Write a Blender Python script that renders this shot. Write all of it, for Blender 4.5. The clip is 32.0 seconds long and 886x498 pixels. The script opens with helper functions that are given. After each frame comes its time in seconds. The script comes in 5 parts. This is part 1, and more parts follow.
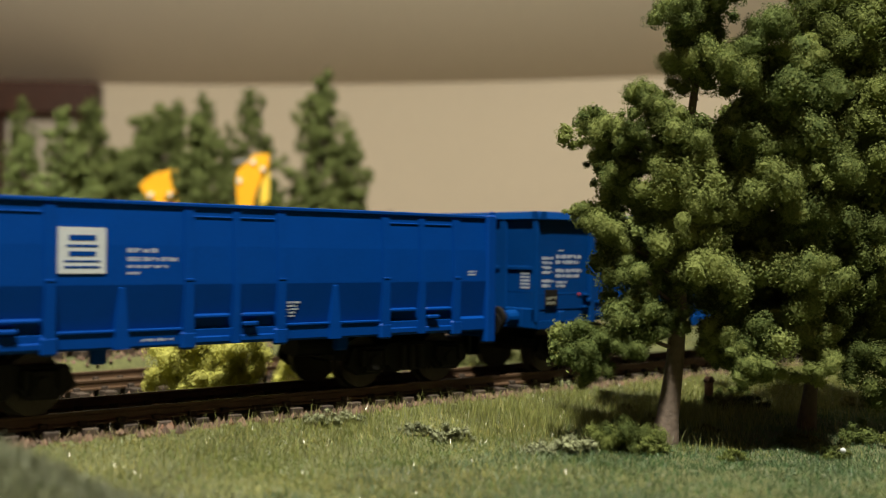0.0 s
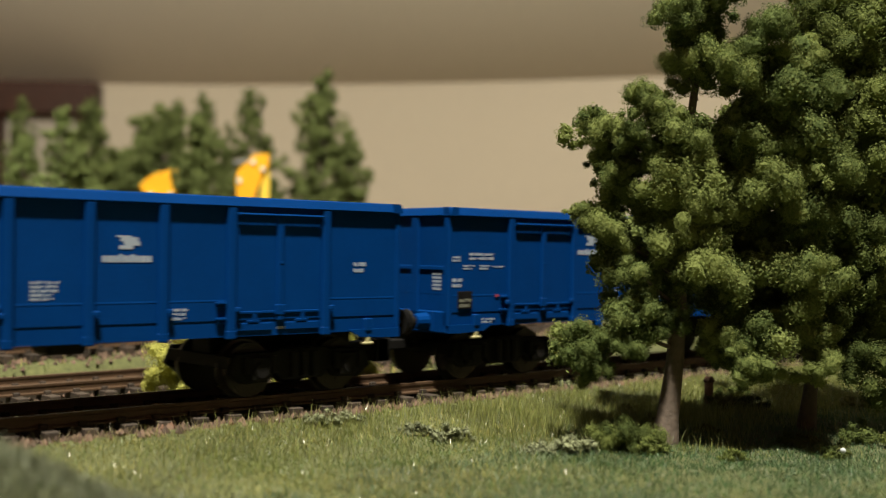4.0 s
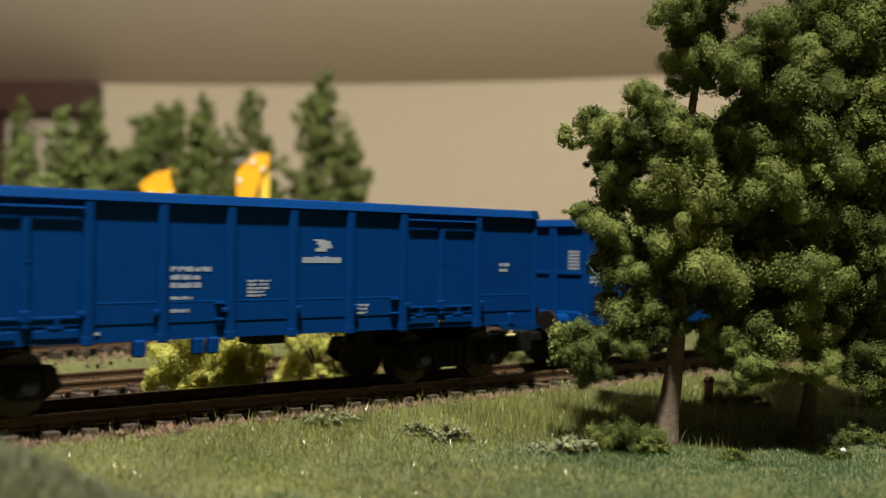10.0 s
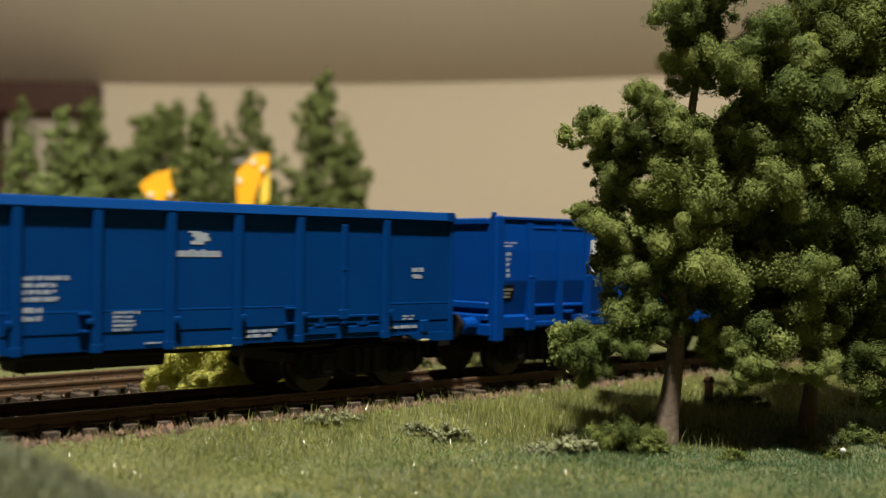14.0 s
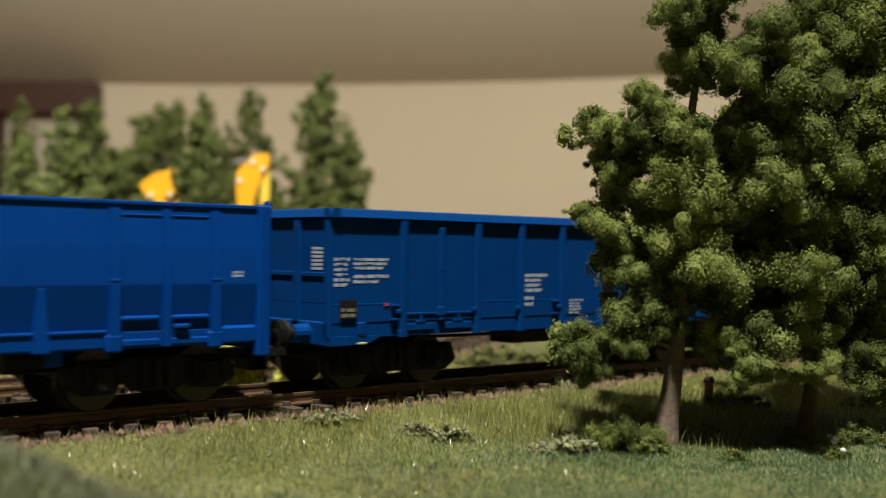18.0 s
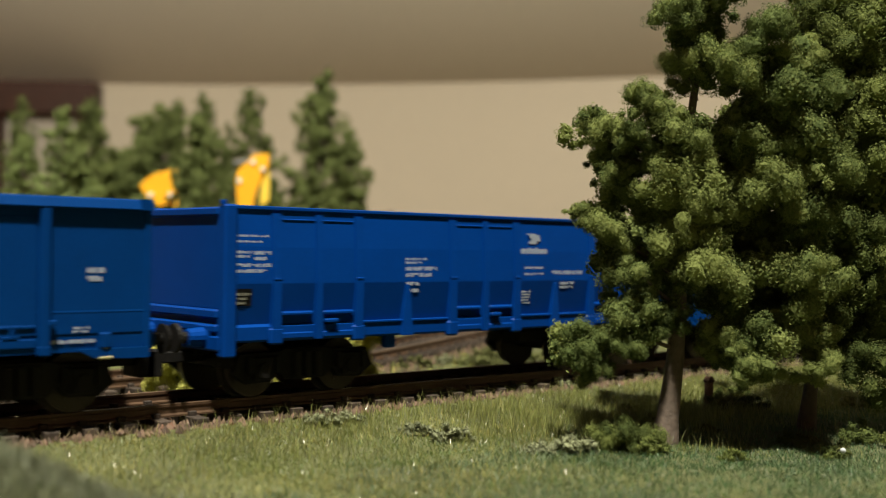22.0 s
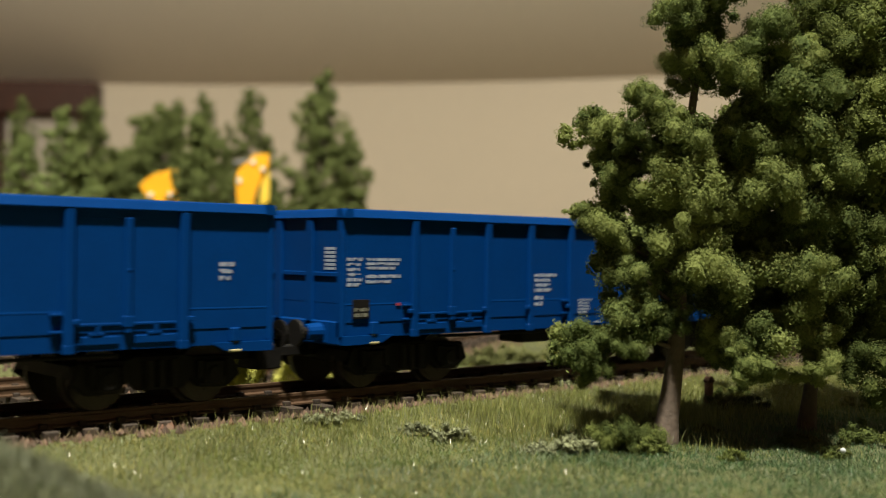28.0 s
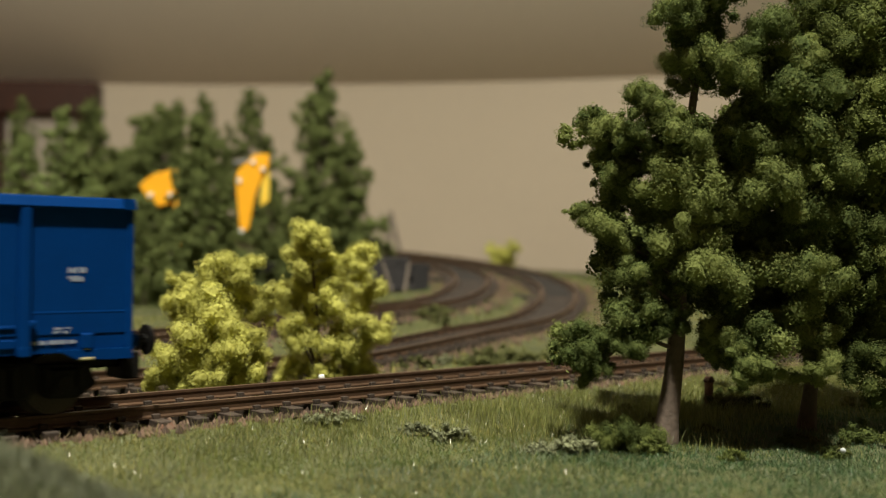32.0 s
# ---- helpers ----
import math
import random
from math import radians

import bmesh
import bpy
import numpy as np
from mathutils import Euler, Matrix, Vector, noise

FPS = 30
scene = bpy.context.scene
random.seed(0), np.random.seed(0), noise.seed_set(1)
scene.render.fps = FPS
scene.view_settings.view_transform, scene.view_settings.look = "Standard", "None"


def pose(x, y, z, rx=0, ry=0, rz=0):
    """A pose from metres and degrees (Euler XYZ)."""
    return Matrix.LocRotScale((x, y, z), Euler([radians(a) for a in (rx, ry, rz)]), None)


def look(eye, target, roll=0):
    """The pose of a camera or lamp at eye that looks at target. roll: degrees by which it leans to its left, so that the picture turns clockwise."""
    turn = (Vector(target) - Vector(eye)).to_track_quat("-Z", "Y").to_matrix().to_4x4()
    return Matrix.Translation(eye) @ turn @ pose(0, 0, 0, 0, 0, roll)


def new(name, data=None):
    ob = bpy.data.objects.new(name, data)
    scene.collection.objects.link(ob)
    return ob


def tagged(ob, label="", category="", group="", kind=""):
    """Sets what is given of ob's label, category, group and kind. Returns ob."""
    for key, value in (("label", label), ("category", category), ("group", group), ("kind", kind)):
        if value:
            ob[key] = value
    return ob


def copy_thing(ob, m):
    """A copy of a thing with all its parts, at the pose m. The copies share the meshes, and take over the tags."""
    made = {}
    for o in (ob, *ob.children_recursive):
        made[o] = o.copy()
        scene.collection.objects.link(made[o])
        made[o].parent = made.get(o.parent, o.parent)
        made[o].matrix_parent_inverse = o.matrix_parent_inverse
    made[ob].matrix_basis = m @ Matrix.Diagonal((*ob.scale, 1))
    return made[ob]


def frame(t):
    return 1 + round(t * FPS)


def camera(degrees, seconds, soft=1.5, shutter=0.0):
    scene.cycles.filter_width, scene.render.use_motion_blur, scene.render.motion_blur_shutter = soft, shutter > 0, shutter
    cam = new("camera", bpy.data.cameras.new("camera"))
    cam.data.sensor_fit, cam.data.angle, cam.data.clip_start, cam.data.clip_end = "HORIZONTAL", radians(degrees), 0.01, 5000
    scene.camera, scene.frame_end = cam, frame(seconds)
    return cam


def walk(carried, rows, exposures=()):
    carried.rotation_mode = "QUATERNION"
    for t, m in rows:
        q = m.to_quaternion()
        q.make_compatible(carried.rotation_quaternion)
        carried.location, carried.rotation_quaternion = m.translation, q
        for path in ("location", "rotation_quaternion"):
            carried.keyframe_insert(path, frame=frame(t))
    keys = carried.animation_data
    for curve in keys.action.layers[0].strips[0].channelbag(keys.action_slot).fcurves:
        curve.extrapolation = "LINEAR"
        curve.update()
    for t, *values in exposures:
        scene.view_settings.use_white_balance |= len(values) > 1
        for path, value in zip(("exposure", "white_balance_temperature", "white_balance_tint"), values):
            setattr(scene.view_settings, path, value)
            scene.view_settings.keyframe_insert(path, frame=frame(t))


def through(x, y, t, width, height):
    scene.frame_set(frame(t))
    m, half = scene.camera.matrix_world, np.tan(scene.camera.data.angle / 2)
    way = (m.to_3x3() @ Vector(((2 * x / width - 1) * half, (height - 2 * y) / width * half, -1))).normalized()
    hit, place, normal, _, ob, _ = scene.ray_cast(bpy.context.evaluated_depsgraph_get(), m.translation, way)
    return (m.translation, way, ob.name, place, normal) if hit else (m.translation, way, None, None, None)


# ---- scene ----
cam = camera(42.47, 32.0, 1.1, 0.6)
EYE = (-0.16308, -0.19751, 0.02886)
VIEW = look(EYE, (0.50345, 0.54798, 0.02973), 0.82)
walk(cam, [(0.0, VIEW), (32.0, VIEW)], [(0.0, 0.0, 6500, 10), (30.3, 0.0, 6500, 10), (31.0, -0.15, 6500, 10), (32.0, -0.33, 6500, 10)])
# a small camcorder lens, focused on the trees beside the track
cam.data.dof.use_dof = True
cam.data.dof.focus_distance = 0.223
cam.data.dof.aperture_fstop = 20.0

MM = 0.001
RIGHT = Vector((0.7455, -0.6665, 0.0))
AHEAD = Vector((0.6665, 0.7455, 0.0))

# ---- light: one ceiling lamp over the layout, the rest is bounced by the room ----
world = bpy.data.worlds.new("room_world")
scene.world = world
world.use_nodes = True
world.node_tree.nodes["Background"].inputs[0].default_value = (1.0, 0.85, 0.65, 1)
world.node_tree.nodes["Background"].inputs[1].default_value = 0.004


def ceiling_lamp(eye, target, watts, size):
    data = bpy.data.lights.new("ceiling_lamp", "AREA")
    data.shape, data.size = "DISK", size
    data.energy, data.color = watts, (1.0, 0.96, 0.80)
    ob = new("ceiling_lamp", data)
    ob.matrix_world = look(eye, target)


ceiling_lamp((-0.40, -0.41, 1.48), (0.05, 0.20, 0.0), 80.0, 0.075)


# ---- materials ----
def mat(name, color, rough=0.6, metal=0.0, vary=0.25, size=900.0, bump=0.15, coarse=None, island=0.0, obj=0.0, spec=0.4, other=None, through=0.0):
    """A surface with two scales of variation and a fine relief; size: noise waves a metre."""
    m = bpy.data.materials.new(name)
    m.use_nodes = True
    nt = m.node_tree
    n, l = nt.nodes, nt.links
    b = n["Principled BSDF"]
    b.inputs["Roughness"].default_value, b.inputs["Metallic"].default_value = rough, metal
    b.inputs["Specular IOR Level"].default_value = spec
    co = n.new("ShaderNodeTexCoord")
    fine, big = n.new("ShaderNodeTexNoise"), n.new("ShaderNodeTexNoise")
    fine.inputs["Scale"].default_value, fine.inputs["Detail"].default_value = size, 4
    big.inputs["Scale"].default_value, big.inputs["Detail"].default_value = coarse or size / 9, 3
    for t in (fine, big):
        l.new(co.outputs["Object"], t.inputs["Vector"])
    add = n.new("ShaderNodeMath")
    add.operation = "ADD"
    l.new(fine.outputs["Fac"], add.inputs[0])
    l.new(big.outputs["Fac"], add.inputs[1])
    last = add.outputs[0]
    geo, info = n.new("ShaderNodeNewGeometry"), n.new("ShaderNodeObjectInfo")
    for weight, out in ((island, geo.outputs["Random Per Island"]), (obj, info.outputs["Random"])):
        if weight:
            k = n.new("ShaderNodeMath")
            k.operation = "MULTIPLY_ADD"
            k.inputs[1].default_value = weight * 2
            l.new(out, k.inputs[0])
            l.new(last, k.inputs[2])
            s = n.new("ShaderNodeMath")
            s.operation = "SUBTRACT"
            s.inputs[1].default_value = weight
            l.new(k.outputs[0], s.inputs[0])
            last = s.outputs[0]
    ramp = n.new("ShaderNodeMapRange")
    ramp.inputs["From Min"].default_value, ramp.inputs["From Max"].default_value = 0.6, 1.4
    l.new(last, ramp.inputs["Value"])
    mix = n.new("ShaderNodeMix")
    mix.data_type = "RGBA"
    lo = [c * (1 - vary) for c in color]
    hi = list(other) if other else [min(1.0, c * (1 + vary)) for c in color]
    mix.inputs[6].default_value, mix.inputs[7].default_value = (*lo, 1), (*hi, 1)
    l.new(ramp.outputs[0], mix.inputs[0])
    l.new(mix.outputs[2], b.inputs["Base Color"])
    if through:
        out = n["Material Output"]
        tr, sh = n.new("ShaderNodeBsdfTranslucent"), n.new("ShaderNodeMixShader")
        sh.inputs[0].default_value = through
        l.new(mix.outputs[2], tr.inputs["Color"])
        l.new(b.outputs[0], sh.inputs[1])
        l.new(tr.outputs[0], sh.inputs[2])
        l.new(sh.outputs[0], out.inputs["Surface"])
    if bump:
        bp = n.new("ShaderNodeBump")
        bp.inputs["Strength"].default_value, bp.inputs["Distance"].default_value = bump, 0.6 / size
        l.new(fine.outputs["Fac"], bp.inputs["Height"])
        l.new(bp.outputs[0], b.inputs["Normal"])
    return m


BLUE_A = mat("blue_paint_dull", (0.0002, 0.0275, 0.134), 0.50, spec=0.06, vary=0.10, size=1400, bump=0.05)
BLUE_B = mat("blue_paint_bright", (0.0002, 0.0315, 0.188), 0.46, spec=0.07, vary=0.08, size=1400, bump=0.04)
BLACK = mat("black_plastic", (0.007, 0.0063, 0.0058), 0.6, spec=0.15, vary=0.4, size=1500, bump=0.2)
STEEL = mat("wheel_steel", (0.05, 0.042, 0.036), 0.38, 0.7, vary=0.3, size=2000, bump=0.1)
WHITE_PRINT = mat("white_print", (0.26, 0.295, 0.36), 0.6, vary=0.1, size=3000, bump=0)
PLATE_PRINT = mat("dull_plate_print", (0.15, 0.15, 0.12), 0.6, vary=0.1, size=3000, bump=0)
CREAM = mat("cream_plastic", (0.38, 0.34, 0.18), 0.5, vary=0.15, size=2500, bump=0.1)
RED_PRINT = mat("red_print", (0.25, 0.03, 0.05), 0.6, vary=0.1, size=3000, bump=0)
RAIL = mat("rusty_rail", (0.085, 0.05, 0.030), 0.45, 0.3, vary=0.3, size=900, bump=0.1)
SLEEPER = mat("brown_sleeper", (0.040, 0.027, 0.019), 0.75, vary=0.35, size=1800, bump=0.4, obj=0.4)
BALLAST = mat("brown_ballast", (0.105, 0.066, 0.046), 0.9, vary=0.5, size=1500, bump=0.4, island=0.55)
SOIL = mat("soil_and_turf", (0.050, 0.056, 0.020), 0.95, vary=0.45, size=700, bump=0.6, coarse=40, other=(0.10, 0.105, 0.036))
GRASS_DRY = mat("dry_grass_fibre", (0.25, 0.225, 0.070), 0.28, vary=0.35, size=300, bump=0, island=0.5, spec=0.6)
GRASS_GREEN = mat("green_grass_fibre", (0.116, 0.148, 0.033), 0.45, vary=0.35, size=300, bump=0, island=0.5, spec=0.6, through=0.3)
GRASS_MOSS = mat("mossy_green_fibre", (0.046, 0.102, 0.034), 0.5, vary=0.35, size=300, bump=0, island=0.5, spec=0.5, through=0.3)
GRASS_WILD = mat("wild_grass_fibre", (0.190, 0.205, 0.062), 0.32, vary=0.40, size=300, bump=0, island=0.5, spec=0.6, through=0.2)
GRASS_BROWN = mat("brown_dry_fibre", (0.165, 0.128, 0.062), 0.4, vary=0.35, size=300, bump=0, island=0.5, spec=0.5)
GRASS_HUMP = mat("grey_green_grass_fibre", (0.128, 0.138, 0.085), 0.55, vary=0.3, size=300, bump=0, island=0.5, through=0.3)
GRASS_COOL = mat("cool_grass_fibre", (0.105, 0.138, 0.078), 0.55, vary=0.3, size=300, bump=0, island=0.5, through=0.3)
LEAF = mat("foam_leaves", (0.114, 0.160, 0.042), 0.85, vary=0.42, other=(0.200, 0.230, 0.068), size=1200, bump=0, island=0.45, obj=0.45, spec=0.25, through=0.38)
LEAF_DARK = mat("dark_foam_leaves", (0.090, 0.124, 0.029), 0.85, vary=0.42, other=(0.158, 0.185, 0.048), size=1200, bump=0, island=0.45, obj=0.45, spec=0.25, through=0.38)
LEAF_FAR = mat("far_foam_leaves", (0.138, 0.166, 0.056), 0.85, vary=0.35, size=1200, bump=0, island=0.5, obj=0.3, spec=0.2, through=0.38)
# pale and glossy, to put the sparkle of the light on the grass
GRASS_SHINE = mat("grass_glint_fibre", (0.34, 0.35, 0.24), 0.16, vary=0.3, size=300, bump=0, island=0.5, spec=1.0)
LEAF_LIGHT = mat("light_foam_leaves", (0.185, 0.228, 0.080), 0.85, vary=0.35, size=1200, bump=0, island=0.5, obj=0.3, spec=0.2, through=0.38)
LEAF_YELLOW = mat("yellow_green_foam", (0.50, 0.49, 0.130), 0.85, vary=0.3, size=1200, bump=0, island=0.25, obj=0.15, spec=0.25, through=0.38)
SHRUB = mat("grey_green_scrub", (0.145, 0.155, 0.085), 0.85, vary=0.4, size=1500, bump=0, island=0.55, obj=0.25, spec=0.3)
# dark scrub; below the near trees its colour also stands in for shade
SCRUB_SHADE = mat("scrub_and_shade_foam", (0.085, 0.090, 0.032), 0.9, vary=0.45, size=1200, bump=0, island=0.55, obj=0.3, spec=0.15)
BARK = mat("brown_bark", (0.100, 0.074, 0.057), 0.85, vary=0.35, size=900, bump=0.3)
WALL = mat("beige_wall_paint", (0.445, 0.375, 0.290), 0.9, vary=0.05, size=120, bump=0.05, coarse=3)
CEIL = mat("ceiling_paint", (0.88, 0.795, 0.69), 0.9, vary=0.05, size=120, bump=0.05, coarse=3)
DARK_WOOD = mat("dark_brown_wood", (0.042, 0.014, 0.008), 0.45, vary=0.35, size=60, bump=0.1)
PANE = mat("grey_pane", (0.36, 0.31, 0.26), 0.35, vary=0.08, size=40, bump=0)
# unseen walls and floor, pale enough for their bounce to fill dark places
BOUNCE_WALL = mat("room_wall_bounce", (0.74, 0.66, 0.55), 0.85, vary=0.05, size=120, bump=0.05, coarse=3)
CARPET = mat("room_floor", (0.40, 0.31, 0.22), 0.8, vary=0.2, size=60, bump=0.2)
YELLOW = mat("machine_yellow", (0.80, 0.37, 0.015), 0.42, vary=0.10, size=700, bump=0.05)
GREY_METAL = mat("grey_metal", (0.20, 0.20, 0.20), 0.4, 0.5, vary=0.2, size=900, bump=0.1)
YELLOW_PALE = mat("pale_machine_yellow", (0.78, 0.52, 0.06), 0.45, vary=0.1, size=700, bump=0.05)
SILVER = mat("bright_steel", (0.72, 0.70, 0.66), 0.3, 0.15, vary=0.15, size=900, bump=0.05)
DARK_GLASS = mat("dark_glass", (0.02, 0.025, 0.03), 0.12, vary=0.1, size=300, bump=0)
STONE = mat("dark_old_timber", (0.022, 0.020, 0.021), 0.85, vary=0.45, size=700, bump=0.5, obj=0.4)
OILY_BED = mat("oil_darkened_ballast", (0.030, 0.027, 0.025), 0.95, vary=0.45, size=1400, bump=0.6, coarse=60, spec=0.05)
RED_SOIL = mat("reddish_soil", (0.120, 0.064, 0.042), 0.95, vary=0.4, size=900, bump=0.3, island=0.5)
GREY_WOOD = mat("weathered_wood", (0.13, 0.105, 0.085), 0.8, vary=0.4, size=900, bump=0.4)
FLOWER_RED = mat("red_flowers", (0.38, 0.08, 0.05), 0.8, vary=0.25, size=2500, bump=0, island=0.4)
TAG_WHITE = mat("white_paper", (0.78, 0.78, 0.76), 0.5, vary=0.06, size=2500, bump=0)
WHITE_BIT = mat("white_label", (0.43, 0.46, 0.49), 0.55, vary=0.08, size=2500, bump=0)


# ---- building helpers ----
def ready(name, bm, material):
    me = bpy.data.meshes.new(name)
    bm.normal_update()
    bm.to_mesh(me)
    bm.free()
    me.materials.append(material)
    return me


def part(name, bm, material, parent, label="", at=None):
    """Links a bmesh, or a mesh made before, as one mesh object under a thing or a part."""
    me = ready(name, bm, material) if isinstance(bm, bmesh.types.BMesh) else bm
    ob = new(name, me)
    ob.parent = parent
    if at is not None:
        ob.matrix_basis = at
    if label:
        tagged(ob, label)
    return ob


def thing(name, at, label, category, group="", kind=""):
    ob = new(name)
    ob.empty_display_size = 0.005
    ob.matrix_basis = at
    return tagged(ob, label, category, group, kind)


def box(bm, x0, x1, y0, y1, z0, z1, bevel=0.0, unit=MM):
    """A box between the given limits, in millimetres, with its edges rounded off."""
    c = ((x0 + x1) / 2 * unit, (y0 + y1) / 2 * unit, (z0 + z1) / 2 * unit)
    m = Matrix.Translation(c) @ Matrix.Diagonal((abs(x1 - x0) * unit, abs(y1 - y0) * unit, abs(z1 - z0) * unit, 1))
    vs = bmesh.ops.create_cube(bm, size=1, matrix=m)["verts"]
    if bevel:
        es = list({e for v in vs for e in v.link_edges})
        bmesh.ops.bevel(bm, geom=es, offset=bevel * unit, segments=1, affect="EDGES", profile=0.5)
    return bm


def boxes(*limits, bevel=0.0):
    bm = bmesh.new()
    for b in limits:
        box(bm, *b, bevel=bevel)
    return bm


def tube(bm, a, b, r0, r1, sides=10, unit=MM, caps=True):
    """A round bar from a to b, in millimetres."""
    a, b = Vector(a) * unit, Vector(b) * unit
    d = b - a
    m = Matrix.Translation((a + b) / 2) @ d.to_track_quat("Z", "Y").to_matrix().to_4x4()
    bmesh.ops.create_cone(bm, cap_ends=caps, segments=sides, radius1=r0 * unit, radius2=r1 * unit, depth=d.length, matrix=m)
    return bm


def extrude_outline(points, y0, y1, unit=MM, bevel=0.0):
    """A plate with an outline in x and z, from y0 to y1."""
    bm = bmesh.new()
    vs = [bm.verts.new((x * unit, y0 * unit, z * unit)) for x, z in points]
    f = bm.faces.new(vs)
    r = bmesh.ops.extrude_face_region(bm, geom=[f])
    bmesh.ops.translate(bm, verts=[v for v in r["geom"] if isinstance(v, bmesh.types.BMVert)], vec=(0, (y1 - y0) * unit, 0))
    bmesh.ops.recalc_face_normals(bm, faces=bm.faces)
    if bevel:
        bmesh.ops.bevel(bm, geom=list(bm.edges), offset=bevel * unit, segments=1, affect="EDGES")
    return bm


def mesh_from(name, verts, faces, material, smooth=False):
    me = bpy.data.meshes.new(name)
    me.from_pydata(verts, [], faces)
    me.update()
    if smooth:
        me.polygons.foreach_set("use_smooth", [True] * len(me.polygons))
    me.materials.append(material)
    return me


def spot(ahead, right, z):
    """A place by its distance ahead of and to the right of the eye, in metres."""
    p = Vector((EYE[0], EYE[1], 0)) + AHEAD * ahead + RIGHT * right
    return Vector((p.x, p.y, z))


# ---- the lines of the three tracks, in metres ----
def smooth_line(points, step):
    """Points every step metres along a smooth curve through the given ones."""
    pts = [Vector(p) for p in points]
    pts = [pts[0] * 2 - pts[1]] + pts + [pts[-1] * 2 - pts[-2]]
    fine = []
    for i in range(1, len(pts) - 2):
        p0, p1, p2, p3 = pts[i - 1:i + 3]
        for k in range(24):
            t = k / 24
            fine.append(0.5 * (2 * p1 + (p2 - p0) * t + (2 * p0 - 5 * p1 + 4 * p2 - p3) * t * t + (3 * p1 - p0 - 3 * p2 + p3) * t ** 3))
    fine.append(pts[-2])
    out, left = [fine[0]], step
    for a, b in zip(fine, fine[1:]):
        d = (b - a).length
        while d >= left:
            a = a + (b - a) * (left / d)
            out.append(a)
            d -= left
            left = step
        left -= d
    return out


CURVE = Vector((-0.037, 0.5195, 0.0))


def bend(radius, degrees_from, degrees_to, z_of, count):
    out = []
    for i in range(count):
        h = radians(degrees_from + (degrees_to - degrees_from) * i / (count - 1))
        p = CURVE + Vector((math.sin(h), -math.cos(h), 0)) * radius
        out.append((p.x, p.y, z_of(i / (count - 1))))
    return out


MAIN_LINE = smooth_line([(-0.75, 0, 0), (-0.3, 0, 0), (0.2, 0, 0), (0.75, 0, 0)], 0.007)
OUTER_LINE = smooth_line([(-0.75, 0.058, -0.003), (-0.30, 0.060, -0.003), (-0.0506, 0.0664, -0.003), (0.0202, 0.0747, -0.003), (0.0566, 0.0837, -0.002), (0.1206, 0.1110, -0.0005)]
                         + bend(0.445, 32, 150, lambda k: 0.003 + 0.029 * min(1.0, k * 1.75) ** 0.9, 9), 0.007)
INNER_LINE = smooth_line([(-0.75, 0.103, 0.002), (-0.30, 0.105, 0.002), (-0.06, 0.112, 0.002), (0.010, 0.121, 0.003), (0.045, 0.130, 0.004), (0.100, 0.153, 0.006)]
                         + bend(0.400, 32, 150, lambda k: 0.008 + 0.024 * min(1.0, k * 1.75) ** 0.9, 9), 0.007)

TRACK_POINTS = np.array([tuple(p) for p in OUTER_LINE[::3] + INNER_LINE[::3]])


def ground_z(x, y):
    """The height of the ground: level by the main line, rising with the curve behind."""
    near = np.exp(-((y / 0.024) ** 4))
    z = -0.0062 + 0.0016 * noise.noise((x * 22, y * 22, 0)) + 0.0008 * noise.noise((x * 90, y * 90, 3))
    m = spot(0.120, -0.052, 0)
    z += 0.0140 * math.exp(-((x - m.x) ** 2 + (y - m.y) ** 2) / 0.021 ** 2)
    d2 = (TRACK_POINTS[:, 0] - x) ** 2 + (TRACK_POINTS[:, 1] - y) ** 2
    i = int(d2.argmin())
    d = math.sqrt(d2[i])
    bed = TRACK_POINTS[i, 2] - 0.0042
    if y > 0.02:
        k = 1.0 if d < 0.013 else math.exp(-((d - 0.013) / 0.10) ** 2)
        lift = TRACK_POINTS[i, 2] * 0.7
        z = z * (1 - k) + k * (bed + (0.0 if d < 0.013 else z * 0.25 + 0.001)) if d < 0.2 else z + lift * 0.2
    z = z * (1 - near) + near * -0.0042
    if y < -0.011:
        k = math.exp(-(max(0.0, -0.019 - y) / 0.014) ** 2) * min(1.0, (-0.011 - y) / 0.006)
        z = z * (1 - k) + k * (-0.0034 + 0.0004 * noise.noise((x * 150, y * 150, 5)))
    return z


# ---- the room ----
def slab(name, corners, thick, material, label="", category=""):
    """A wall, floor or ceiling from four corners of its inner face, thickened away from the room."""
    bm = bmesh.new()
    vs = [bm.verts.new(c) for c in corners]
    f = bm.faces.new(vs)
    bm.normal_update()
    n = f.normal.copy()
    if n.dot(f.calc_center_median() - Vector((0, 0, 0.3))) > 0:
        n = -n
    r = bmesh.ops.extrude_face_region(bm, geom=[f])
    bmesh.ops.translate(bm, verts=[v for v in r["geom"] if isinstance(v, bmesh.types.BMVert)], vec=-n * thick)
    bmesh.ops.recalc_face_normals(bm, faces=bm.faces)
    ob = new(name, ready(name, bm, material))
    return tagged(ob, label, category, kind="structure")


FLOOR_Z, KNEE = -0.95, 0.342
WALL_L, WALL_C, WALL_R = Vector((-1.4185, 3.750, 0)), Vector((1.1615, 1.6128, 0)), Vector((2.431, -0.697, 0))


def rounded_path(a, c, b, r):
    """From a to b past the corner c, which is rounded off."""
    p, q = c + (a - c).normalized() * r, c + (b - c).normalized() * r
    return [a] + [p * (1 - t) ** 2 + c * 2 * t * (1 - t) + q * t * t for t in [k / 12 for k in range(13)]] + [b]


